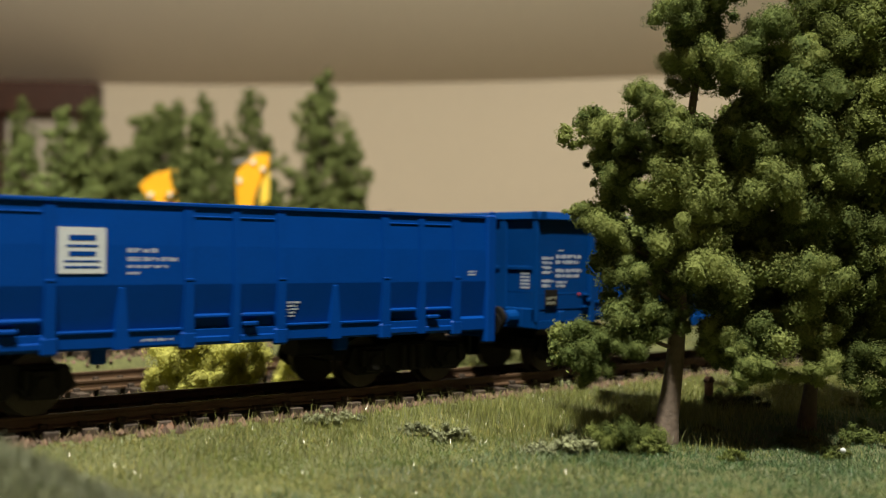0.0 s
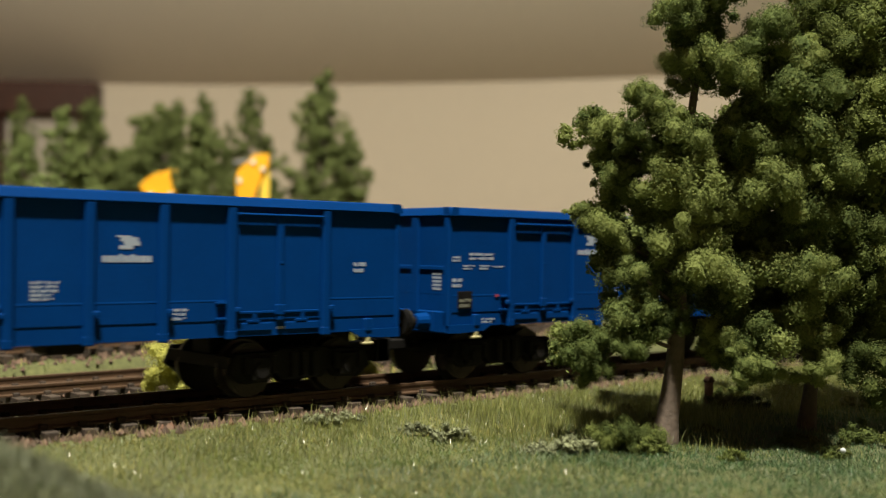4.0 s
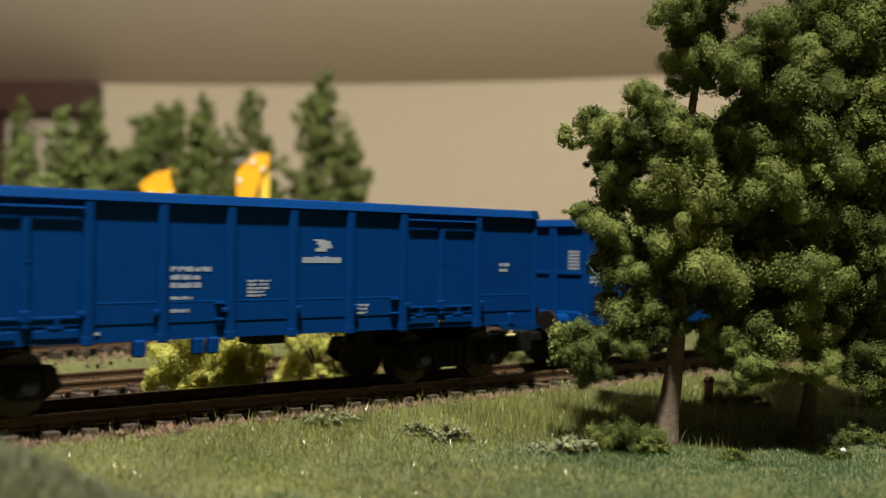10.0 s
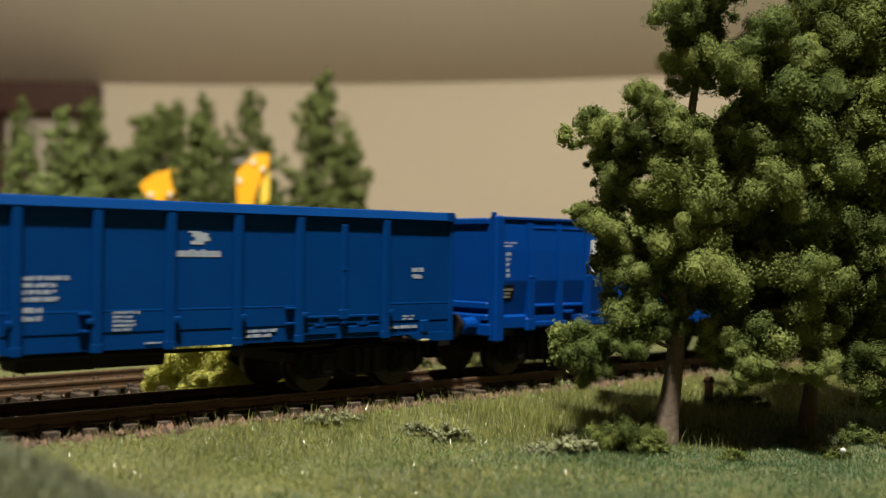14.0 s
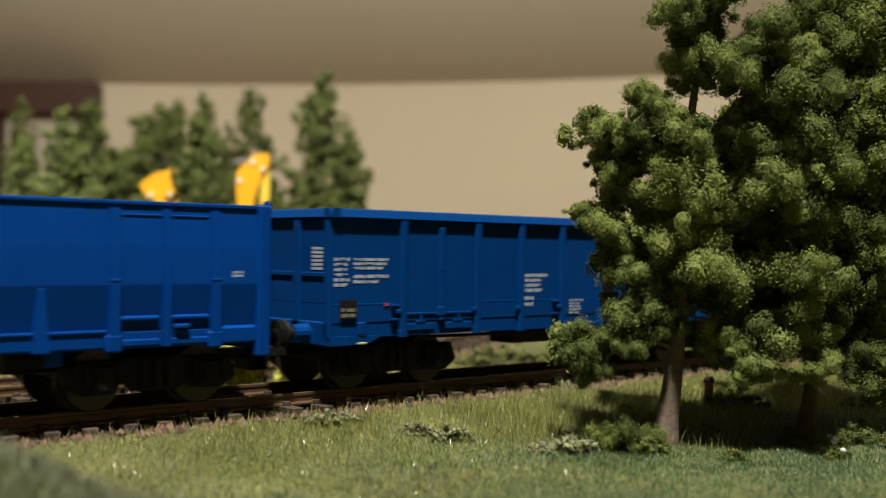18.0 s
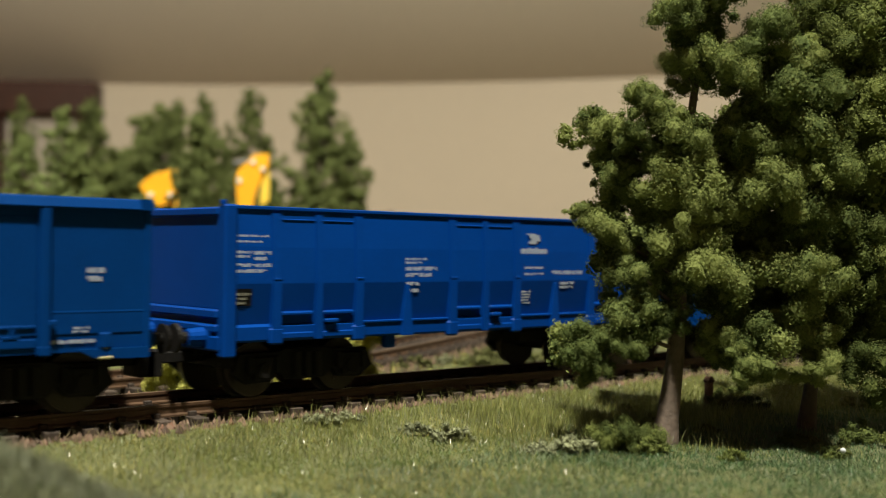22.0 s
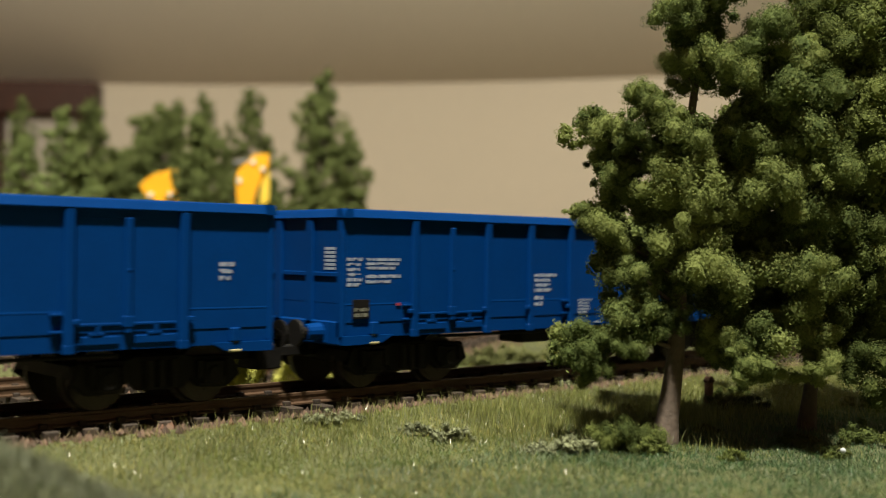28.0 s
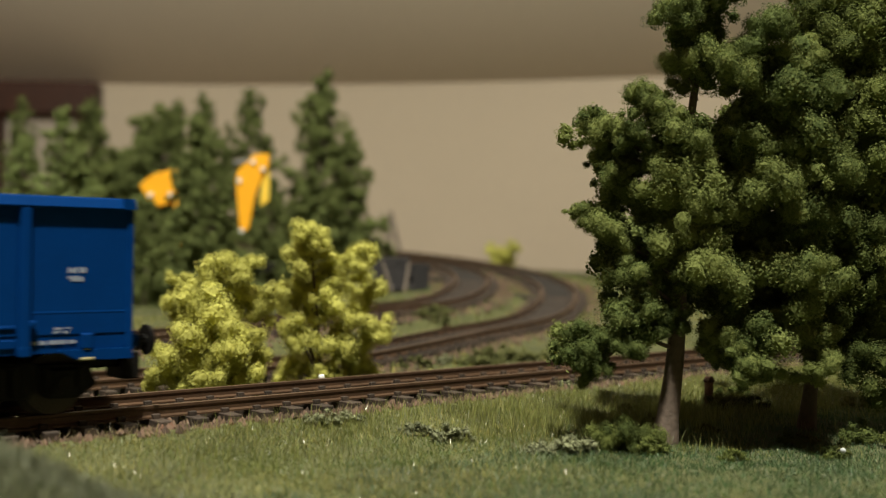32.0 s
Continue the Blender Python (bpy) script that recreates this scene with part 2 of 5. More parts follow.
def curtain(name, rows, thick, material, label, category):
    """A smooth upright or leaning sheet with thickness, from foot and head points side by side."""
    verts, faces, n = [], [], len(rows)
    for off in (0.0, thick):
        for p, z0, q, z1 in rows:
            out = Vector((p.x, p.y, 0)).normalized() * off
            verts += [(p.x + out.x, p.y + out.y, z0), (q.x + out.x, q.y + out.y, z1 + off * 0.3)]
    for i in range(n - 1):
        a = 2 * i
        faces.append((a, a + 2, a + 3, a + 1))
        b = a + 2 * n
        faces.append((b, b + 1, b + 3, b + 2))
        faces += [(a, b, b + 2, a + 2), (a + 1, a + 3, b + 3, b + 1)]
    return tagged(new(name, mesh_from(name, verts, faces, material, True)), label, category, kind="structure")


def room():
    def up(p, z):
        return (p.x, p.y, z)
    back = Vector((-1.3, -2.6, 0))
    far_l = Vector((-3.4, 2.0, 0))
    path = rounded_path(WALL_L, WALL_C, WALL_R, 0.55)
    curtain("wall_1", [(p, FLOOR_Z, p, KNEE) for p in path], 0.12, WALL, "plain beige painted wall behind the layout", "wall")
    lean = rounded_path(Vector((-2.1, 2.93, 0)), Vector((0.48, 0.79, 0)), Vector((1.75, -1.52, 0)), 0.55)
    curtain("ceiling", [(p, KNEE, q, 1.70) for p, q in zip(path, lean)], 0.1, CEIL, "sloping painted attic ceiling", "ceiling")
    slab("ceiling", [(-4.0, -3.4, 1.72), (3.2, -3.4, 1.72), (3.2, 4.2, 1.72), (-4.0, 4.2, 1.72)], 0.1, CEIL, "flat painted attic ceiling", "ceiling")
    # the unseen sides and floor, there to throw the lamp's light back
    slab("wall_2", [(-3.9, -3.3, FLOOR_Z), (-3.9, -3.3, 1.72), (-3.9, 4.1, 1.72), (-3.9, 4.1, FLOOR_Z)], 0.1, BOUNCE_WALL, "unseen plain beige wall of the room, pale for bounce light", "wall")
    slab("wall_3", [(3.1, -3.3, FLOOR_Z), (3.1, -3.3, 1.72), (-3.9, -3.3, 1.72), (-3.9, -3.3, FLOOR_Z)], 0.1, BOUNCE_WALL, "unseen plain beige wall of the room, pale for bounce light", "wall")
    slab("wall_4", [(3.1, 4.1, FLOOR_Z), (3.1, 4.1, 1.72), (3.1, -3.3, 1.72), (3.1, -3.3, FLOOR_Z)], 0.1, BOUNCE_WALL, "unseen plain beige wall of the room, pale for bounce light", "wall")
    slab("wall_5", [(-3.9, 4.1, FLOOR_Z), (-3.9, 4.1, 1.72), (3.1, 4.1, 1.72), (3.1, 4.1, FLOOR_Z)], 0.1, BOUNCE_WALL, "unseen plain beige wall of the room, pale for bounce light", "wall")
    slab("floor", [(-3.9, -3.3, FLOOR_Z), (3.1, -3.3, FLOOR_Z), (3.1, 4.1, FLOOR_Z), (-3.9, 4.1, FLOOR_Z)], 0.1, CARPET, "unseen brown floor of the room, pale for bounce light", "floor")


def wall_window():
    """The dark wooden frame on the wall, with a grey pane in it."""
    along = (WALL_L - WALL_C).normalized()
    turn = math.degrees(math.atan2(along.y, along.x))
    at = pose(WALL_C.x + along.x * 0.445, WALL_C.y + along.y * 0.445, 0, 0, 0, turn)
    frame_ob = tagged(new("window_1", ready("window_1", boxes((0, 900, 2, 30, -360, 338), bevel=2), DARK_WOOD)), "dark brown wooden window frame with a grey pane on the wall", "window", kind="structure")
    frame_ob.matrix_basis = at
    part("window_frame", boxes((0, 900, 30, 62, 276, 338), bevel=3), DARK_WOOD, frame_ob)
    part("window_frame", boxes((0, 36, 30, 60, -360, 274), bevel=3), DARK_WOOD, frame_ob)
    part("window_frame", boxes((176, 225, 30, 60, -360, 274), bevel=3), DARK_WOOD, frame_ob)
    part("pane", boxes((38, 174, 31, 36, -360, 274)), PANE, frame_ob)
    part("pane", boxes((227, 900, 31, 36, -360, 274)), PANE, frame_ob)


room()
wall_window()


# ---- the layout's ground ----
GRID = []


def height_at(x, y):
    """The height of the ground sheet at many places at once."""
    xs, ys, h = GRID
    i, j = np.clip(np.searchsorted(xs, x) - 1, 0, len(xs) - 2), np.clip(np.searchsorted(ys, y) - 1, 0, len(ys) - 2)
    a, b = (x - xs[i]) / (xs[i + 1] - xs[i]), (y - ys[j]) / (ys[j + 1] - ys[j])
    return (h[j, i] * (1 - a) + h[j, i + 1] * a) * (1 - b) + (h[j + 1, i] * (1 - a) + h[j + 1, i + 1] * a) * b


def ground():
    xs = np.concatenate([np.linspace(-0.85, -0.22, 40), np.linspace(-0.21, 0.25, 130), np.linspace(0.26, 1.15, 70)])
    ys = np.concatenate([np.linspace(-0.45, -0.20, 14), np.linspace(-0.195, 0.12, 100), np.linspace(0.13, 1.25, 80)])
    GRID.extend((xs, ys, np.array([[ground_z(x, y) for x in xs] for y in ys])))
    verts = [(x, y, GRID[2][j, i]) for j, y in enumerate(ys) for i, x in enumerate(xs)]
    w = len(xs)
    faces = [(j * w + i, j * w + i + 1, (j + 1) * w + i + 1, (j + 1) * w + i) for j in range(len(ys) - 1) for i in range(w - 1)]
    ob = new("ground", mesh_from("ground", verts, faces, SOIL, True))
    tagged(ob, "modelled ground of brown soil and green turf", "ground", kind="structure")
    base = tagged(new("layout_table", ready("layout_table", boxes((-850, 1150, -450, 1250, -60, -16), bevel=2), GREY_WOOD)), "wooden baseboard under the model landscape", "table")
    for x in (-820, 1080):
        for y in (-420, 1180):
            part("leg", boxes((x, x + 50, y, y + 50, -950, -58), bevel=2), GREY_WOOD, base)


ground()


# ---- tracks ----
def sweep(line, profile, name, material, side):
    """A rail: its section swept along the line at the given side, in metres."""
    verts, faces, n = [], [], len(profile)
    for i, p in enumerate(line):
        d = (line[min(i + 1, len(line) - 1)] - line[max(i - 1, 0)]).normalized()
        nrm = Vector((-d.y, d.x, 0)).normalized()
        for a, z in profile:
            v = p + nrm * (side + a * MM)
            verts.append((v.x, v.y, p.z + z * MM))
    for i in range(len(line) - 1):
        for k in range(n):
            a, b = i * n + k, i * n + (k + 1) % n
            faces.append((a, b, b + n, a + n))
    faces.append(tuple(range(n)))
    faces.append(tuple(range(len(verts) - n, len(verts)))[::-1])
    return mesh_from(name, verts, faces, material)


RAIL_SECTION = [(-1.15, -2.3), (1.15, -2.3), (1.15, -2.0), (0.28, -1.75), (0.28, -0.75), (0.45, -0.55), (0.45, -0.08), (0.34, 0.0), (-0.34, 0.0), (-0.45, -0.08), (-0.45, -0.55), (-0.28, -0.75), (-0.28, -1.75), (-1.15, -2.0)]
SLEEPER_MESH = None


def track(line, label, lo, hi):
    global SLEEPER_MESH
    ob = tagged(new("railway_track"), label, "railway track", "model railway tracks")
    ob.empty_display_size = 0.01
    for side in (-0.00865, 0.00865):
        part("rail", sweep(line, RAIL_SECTION, "rail", RAIL, side), None, ob)
    if SLEEPER_MESH is None:
        bm = boxes((-1.3, 1.3, -14, 14, -4.2, -2.3), bevel=0.15)
        for y in (-8.65, 8.65):
            for s in (-1, 1):
                box(bm, -0.75, 0.75, y + s * 0.75, y + s * 1.75, -2.35, -1.45, bevel=0.12)
        SLEEPER_MESH = ready("sleeper", bm, SLEEPER)
    rest = bmesh.new()
    rng = random.Random(5)
    for i, p in enumerate(line[1:-1], 1):
        d = line[i + 1] - line[i - 1]
        m = Matrix.Translation(p) @ Matrix.Rotation(math.atan2(d.y, d.x) + rng.uniform(-0.02, 0.02), 4, "Z") @ Matrix.Translation((0, rng.uniform(-0.0004, 0.0004), rng.uniform(-0.0001, 0.0001)))
        if lo < p.x < hi:
            part("sleeper", SLEEPER_MESH, None, ob, at=m)
        else:
            box(rest, -1.3, 1.3, -15, 15, -4.2, -2.3)
            bmesh.ops.transform(rest, matrix=m, verts=rest.verts[-8:])
    tagged(part("sleepers", rest, SLEEPER, ob), kind="stuff")
    if line is not MAIN_LINE:
        for x0, x1, z in ((0.02, 0.262, -2.55), (0.26, 9.0, -2.15)):
            stretch = [p for p in line if x0 < p.x < x1]
            part("ballast_bed", sweep(stretch, [(-6.3, -4), (6.3, -4), (6.6, z - 0.5), (5.5, z), (-5.5, z), (-6.6, z - 0.5)], "ballast_bed", OILY_BED, 0.0), None, ob, "dark oily ballast between the rails")
    return ob


track(MAIN_LINE, "brown model track on wooden sleepers beside the grass", -0.26, 0.40)
track(OUTER_LINE, "brown model track curving away behind the bushes", -0.2, 0.6)
track(INNER_LINE, "brown model track on the inside of the curve", -0.1, 0.6)


def grains(name, places, size, material, label, category, seed):
    """Many small angular stones in one mesh."""
    rng = np.random.default_rng(seed)
    base = np.array([(1, 0, -0.5), (-0.5, 0.87, -0.5), (-0.5, -0.87, -0.5), (0.1, 0.1, 0.9), (0.5, 0.6, 0.2)])
    tri = [(0, 2, 1), (0, 1, 4), (1, 3, 4), (3, 0, 4), (1, 2, 3), (2, 0, 3)]
    verts, faces = [], []
    for p in places:
        a = rng.uniform(0, 6.28)
        s = size * rng.uniform(0.5, 1.3)
        c, n = math.cos(a), math.sin(a)
        q = base * rng.uniform(0.7, 1.2, base.shape) * s
        k = len(verts)
        verts += [(p[0] + x * c - y * n, p[1] + x * n + y * c, p[2] + z) for x, y, z in q]
        faces += [(i + k, j + k, l + k) for i, j, l in tri]
    return tagged(new(name, mesh_from(name, verts, faces, material)), label, category, kind="stuff")


def ballast():
    rng = np.random.default_rng(3)
    places = []
    for line, count, reach in ((MAIN_LINE, 20000, 0.40), (OUTER_LINE, 9000, 0.7), (INNER_LINE, 6000, 0.7)):
        ok = [p for p in line if -0.25 < p.x < reach]
        for _ in range(count):
            p = ok[rng.integers(len(ok))]
            x, y = p.x + rng.uniform(-0.0035, 0.0035), p.y
            q = rng.uniform(-0.0168, 0.0165)
            if line is MAIN_LINE:
                y += q
                z = -0.0040 if abs(q) < 0.018 else ground_z(x, y)
            else:
                d = DIRS[line is OUTER_LINE][tuple(p)]
                x, y = x - d.y * q, y + d.x * q
                z = p.z - 0.0040
            places.append((x, y, z + rng.uniform(-0.0003, 0.0004)))
    grains("ballast", places, 0.00085, BALLAST, "loose brown ballast between the sleepers", "ballast", 7)


def shoulders():
    """Loose stones and reddish soil beside the curved tracks."""
    rng = np.random.default_rng(33)
    brown, red = [], []
    for line, count in ((OUTER_LINE, 6000), (INNER_LINE, 5000)):
        ok = [p for p in line if -0.15 < p.x < 0.75]
        mid = sum(ok, Vector()) / len(ok)
        for _ in range(count):
            p = ok[rng.integers(len(ok))]
            d = DIRS[line is OUTER_LINE][tuple(p)]
            out = 1 if (Vector((-d.y, d.x, 0))).dot(p - mid) > 0 else -1
            rusty = p.x > 0.30 and rng.random() < 0.6
            q = out * rng.uniform(0.015, 0.025) if rusty else rng.choice((-1, 1)) * (0.0145 + 0.009 * rng.random() ** 2)
            x, y = p.x - d.y * q + rng.uniform(-0.003, 0.003), p.y + d.x * q + rng.uniform(-0.003, 0.003)
            (red if rusty else brown).append((x, y, ground_z(x, y) + rng.uniform(-0.0002, 0.0005)))
    for _ in range(600):
        x, y = rng.uniform(-0.16, 0.14), -0.0150 - 0.006 * rng.random()
        (red if rng.random() < 0.06 else brown).append((x, y, ground_z(x, y) + rng.uniform(0.0, 0.0005)))
    grains("ballast", brown, 0.0009, BALLAST, "loose brown ballast spread beside the tracks", "ballast", 8)
    grains("soil", red, 0.0009, RED_SOIL, "reddish brown soil beside the tracks", "soil", 9)


def directions(line):
    return {tuple(p): (line[min(i + 1, len(line) - 1)] - line[max(i - 1, 0)]).normalized() for i, p in enumerate(line)}


DIRS = {True: directions(OUTER_LINE), False: directions(INNER_LINE)}
ballast()
shoulders()


# ---- grass ----
def blades(name, places, low, high, width, material, label, seed, lean=0.45):
    """Many fibres, each a narrow bent blade of three faces, in one mesh. places: rows of x, y, z."""
    rng = np.random.default_rng(seed)
    n = len(places)
    p = np.asarray(places)
    h = rng.uniform(low, high, n) * rng.uniform(0.6, 1.0, n)
    a, t = rng.uniform(0, 2 * np.pi, n), rng.uniform(0, 2 * np.pi, n)
    w = width * rng.uniform(0.6, 1.3, n)
    lx, ly = np.cos(t) * lean * rng.uniform(0.1, 1, n), np.sin(t) * lean * rng.uniform(0.1, 1, n)
    ca, sa = np.cos(a) * w / 2, np.sin(a) * w / 2
    v = np.zeros((n, 5, 3))
    for k, (f, b) in enumerate(((0, 1), (0, -1), (0.55, -0.8), (0.55, 0.8), (1, 0))):
        bend_ = f ** 1.7
        v[:, k, 0] = p[:, 0] + ca * b + lx * h * bend_
        v[:, k, 1] = p[:, 1] + sa * b + ly * h * bend_
        v[:, k, 2] = p[:, 2] - 0.0004 + h * f
    i = np.arange(n)[:, None] * 5
    quads, tris = i + np.array([0, 1, 2, 3]), i + np.array([3, 2, 4])
    me = bpy.data.meshes.new(name)
    me.from_pydata(v.reshape(-1, 3).tolist(), [], quads.tolist() + tris.tolist())
    me.update()
    me.materials.append(material)
    return tagged(new(name, me), label, "grass", kind="stuff")


def scatter(n, seed, x0, x1, y0, y1, keep):
    """Random places on the ground before the lens, kept with the chance that keep(x, y) gives."""
    rng = np.random.default_rng(seed)
    out, have = [], 0
    while have < n:
        x, y, c = rng.uniform(x0, x1, 40000), rng.uniform(y0, y1, 40000), rng.random(40000)
        dx, dy = x - EYE[0], y - EYE[1]
        ahead, right = dx * AHEAD.x + dy * AHEAD.y, dx * RIGHT.x + dy * RIGHT.y
        ok = np.flatnonzero((ahead > 0.07) & (np.abs(right) < 0.44 * ahead + 0.01))
        ok = np.array([i for i in ok if c[i] < keep(x[i], y[i])], dtype=int)
        out.append(np.stack([x[ok], y[ok], height_at(x[ok], y[ok])], 1))
        have += len(ok)
    return np.concatenate(out)[:n]


def patch(x, y, s, k=0):
    return 0.5 + noise.noise((x * s, y * s, k * 7.3))


def verge(x, y):
    """Grass in front of the main line, thinning out towards the sleepers."""
    return max(0.0, min(1.0, (-0.0165 - y) / 0.009))


def moss(x, y):
    """Where the ground is mossy, more so away from the line and below the trees."""
    side = (x - EYE[0]) * RIGHT.x + (y - EYE[1]) * RIGHT.y
    return max(0.55, min(1.6, 0.9 + side * 14)) * max(0.0, min(1.0, (-0.034 - y) / 0.05)) * min(1.0, 0.35 + 1.1 * patch(x, y, 38, 6))


def grass():
    blades("grass", scatter(150000, 11, -0.16, 0.22, -0.20, -0.012, lambda x, y: verge(x, y) * (0.35 + 0.65 * patch(x, y, 60, 1)) * (1 - 0.75 * moss(x, y))), 0.0004, 0.0016, 0.00012, GRASS_GREEN, "short green static grass on the ground", 21, 0.9)
    blades("grass", scatter(36000, 12, -0.16, 0.22, -0.19, -0.012, lambda x, y: verge(x, y) * (1 - 0.8 * moss(x, y)) * max(0.03, patch(x, y, 45, 2) * 1.3 - 0.25 + 0.5 * math.exp(-((y + 0.03) / 0.02) ** 2))), 0.0006, 0.0025, 0.00008, GRASS_DRY, "pale dry grass beside the track", 22, 0.8)
    blades("grass", scatter(50000, 13, -0.16, 0.10, -0.20, -0.06, lambda x, y: patch(x, y, 40, 3) * (1.0 if x < -0.07 else 0.3)), 0.0006, 0.0020, 0.00017, GRASS_COOL, "cool bluish green grass in the foreground", 23, 0.9)
    blades("grass", scatter(115000, 19, -0.16, 0.22, -0.20, -0.030, moss), 0.0005, 0.0017, 0.00013, GRASS_MOSS, "mossy green grass in the foreground", 29, 0.9)
    blades("grass", scatter(1600, 20, -0.16, 0.22, -0.025, -0.0125, lambda x, y: math.exp(-((y + 0.019) / 0.004) ** 2) * patch(x, y, 90, 8)), 0.0008, 0.0036, 0.00008, GRASS_BROWN, "brown dry sprigs along the sleeper ends", 30, 1.1)
    wild = lambda x, y: math.exp(-((y + 0.034) / 0.013) ** 2) * max(0.0, min(1.0, (x + 0.085) / 0.05)) * min(1.0, 1.5 * patch(x, y, 70, 9)) * verge(x, y)
    blades("grass", scatter(12000, 31, -0.12, 0.20, -0.070, -0.016, wild), 0.0020, 0.0056, 0.000085, GRASS_WILD, "tall thin yellow green wild grass beside the track", 32, 0.55)
    # extra fibres that serve as glints on the turf
    blades("grass", scatter(30000, 17, -0.16, 0.20, -0.19, -0.013, lambda x, y: verge(x, y)), 0.0004, 0.0012, 0.00009, GRASS_SHINE, "pale glossy fibres added as glints over the grass", 27, 1.0)
    c = spot(0.250, 0.062, 0)
    blades("grass", scatter(9000, 33, c.x - 0.06, c.x + 0.06, c.y - 0.045, c.y + 0.03, lambda x, y: verge(x, y) * math.exp(-(((x - c.x) / 0.040) ** 2 + ((y - c.y) / 0.017) ** 2)) * min(1.0, 1.4 * patch(x, y, 80, 10))), 0.0016, 0.0048, 0.00010, GRASS_WILD, "tall dry grass in the shade of the trees", 34, 0.6)
    m = spot(0.120, -0.052, 0)
    blades("grass", scatter(22000, 18, m.x - 0.045, m.x + 0.045, m.y - 0.045, m.y + 0.045, lambda x, y: math.exp(-((x - m.x) ** 2 + (y - m.y) ** 2) / 0.026 ** 2)), 0.0012, 0.0032, 0.00018, GRASS_HUMP, "bluish grey green grass on a small hump", 28, 0.8)
    far = lambda x, y: 0.0 if min((TRACK_POINTS[:, 0] - x) ** 2 + (TRACK_POINTS[:, 1] - y) ** 2) < 0.0145 ** 2 else 0.2 + 0.8 * patch(x, y, 30, 4)
    blades("grass", scatter(9000, 14, -0.20, 0.40, 0.014, 0.25, far), 0.0012, 0.0034, 0.0003, GRASS_GREEN, "green and yellowish grass between the tracks", 24)
    blades("grass", scatter(6000, 15, -0.20, 0.42, 0.014, 0.28, far), 0.0015, 0.0040, 0.0003, GRASS_DRY, "dry grass between the tracks", 25)
    blades("grass", scatter(7000, 16, 0.10, 0.75, 0.10, 0.75, far), 0.002, 0.006, 0.0007, GRASS_GREEN, "grass on the embankment of the curve", 26)


grass()


# ---- foliage ----
def clump_mesh(name, material, count, grain, seed, lumps=6):
    """A lumpy crumb of foam of about unit radius: a small ragged core in a loose cloud of tiny flakes."""
    rng = np.random.default_rng(seed)
    dirs = rng.normal(size=(lumps, 3))
    dirs /= np.linalg.norm(dirs, axis=1)[:, None]
    bm = bmesh.new()
    bmesh.ops.create_icosphere(bm, subdivisions=1, radius=1)

    def reach(d):
        return 0.60 + 0.45 * max(0.0, float(np.max(dirs @ d))) ** 4 + 0.14 * noise.noise(Vector(d * 3.1) + Vector((seed, 0, 0)))
    for v in bm.verts:
        d = np.array(v.co.normalized())
        v.co = Vector(d * reach(d) * 0.74)
    verts, faces = [tuple(v.co) for v in bm.verts], [tuple(v.index for v in f.verts) for f in bm.faces]
    bm.free()
    flake = np.array([(1, 0, 0.1), (-0.5, 0.8, 0.1), (-0.5, -0.8, 0.1)])
    d = rng.normal(size=(count, 3))
    d /= np.linalg.norm(d, axis=1)[:, None]
    far = np.array([reach(v) for v in d]) * (1.08 - 0.36 * rng.random(count) ** 1.6)
    # each grain faces outwards, more or less
    c = d + rng.normal(size=(count, 3)) * 0.42
    c /= np.linalg.norm(c, axis=1)[:, None]
    a = np.cross(c, rng.normal(size=(count, 3)))
    a /= np.linalg.norm(a, axis=1)[:, None]
    turn = np.stack([a, np.cross(c, a), c], 2)
    s = grain * rng.uniform(0.55, 1.45, (count, 1, 1)) * rng.uniform(0.7, 1.25, (count, 3, 1))
    corners = (d * far[:, None])[:, None, :] + np.einsum("nij,kj->nki", turn, flake) * s
    k = len(verts)
    verts += [tuple(v) for v in corners.reshape(-1, 3).tolist()]
    faces += [(i, i + 1, i + 2) for i in range(k, k + 3 * count, 3)]
    return mesh_from(name, verts, faces, material)


def bough_mesh(material, clumps, count, grain, seed, flat=0.8, fine=1.0):
    """The foam of one bough, of about unit radius: ragged crumbs of uneven size thrown round its middle."""
    rng = random.Random(seed)
    kinds = [clump_mesh("tmp", material, count, grain, seed * 7 + k) for k in range(3)]
    data = []
    for me in kinds:
        co = np.zeros(len(me.vertices) * 3)
        me.vertices.foreach_get("co", co)
        data.append((co.reshape(-1, 3), [tuple(f.vertices) for f in me.polygons]))
        bpy.data.meshes.remove(me)
    verts, faces = [], []
    for i in range(clumps):
        d = Vector((rng.gauss(0, 1), rng.gauss(0, 1), rng.gauss(0, 1))).normalized() * (rng.uniform(0.5, 1.0) if i else 0.0)
        d.z *= flat
        r = rng.uniform(0.28, 0.50) * fine if i else 0.60
        co, fs = data[rng.randrange(3)]
        turn = np.array(Euler([rng.uniform(0, 6.28) for _ in range(3)]).to_matrix())
        k = sum(len(v) for v in verts)
        verts.append(co @ turn.T * r + np.array(d))
        faces += [tuple(k + j for j in f) for f in fs]
    return mesh_from("bough", np.concatenate(verts).tolist(), faces, material)


NEAR_LEAVES = [bough_mesh(LEAF, 13, 900, 0.062, 100 + s, 0.8, 1.12) for s in range(8)]
DARK_LEAVES = [bough_mesh(LEAF_DARK, 13, 760, 0.066, 200 + s, 0.8, 1.12) for s in range(6)]
FAR_LEAVES = [bough_mesh(LEAF_FAR, 6, 120, 0.13, 300 + s, 1.3) for s in range(6)]
NEAR_BACK = [bough_mesh(LEAF, 9, 130, 0.17, 130 + s) for s in range(4)]
DARK_BACK = [bough_mesh(LEAF_DARK, 9, 120, 0.18, 230 + s) for s in range(4)]
LIGHT_LEAVES = [bough_mesh(LEAF_LIGHT, 6, 120, 0.13, 350 + s, 1.3) for s in range(4)]
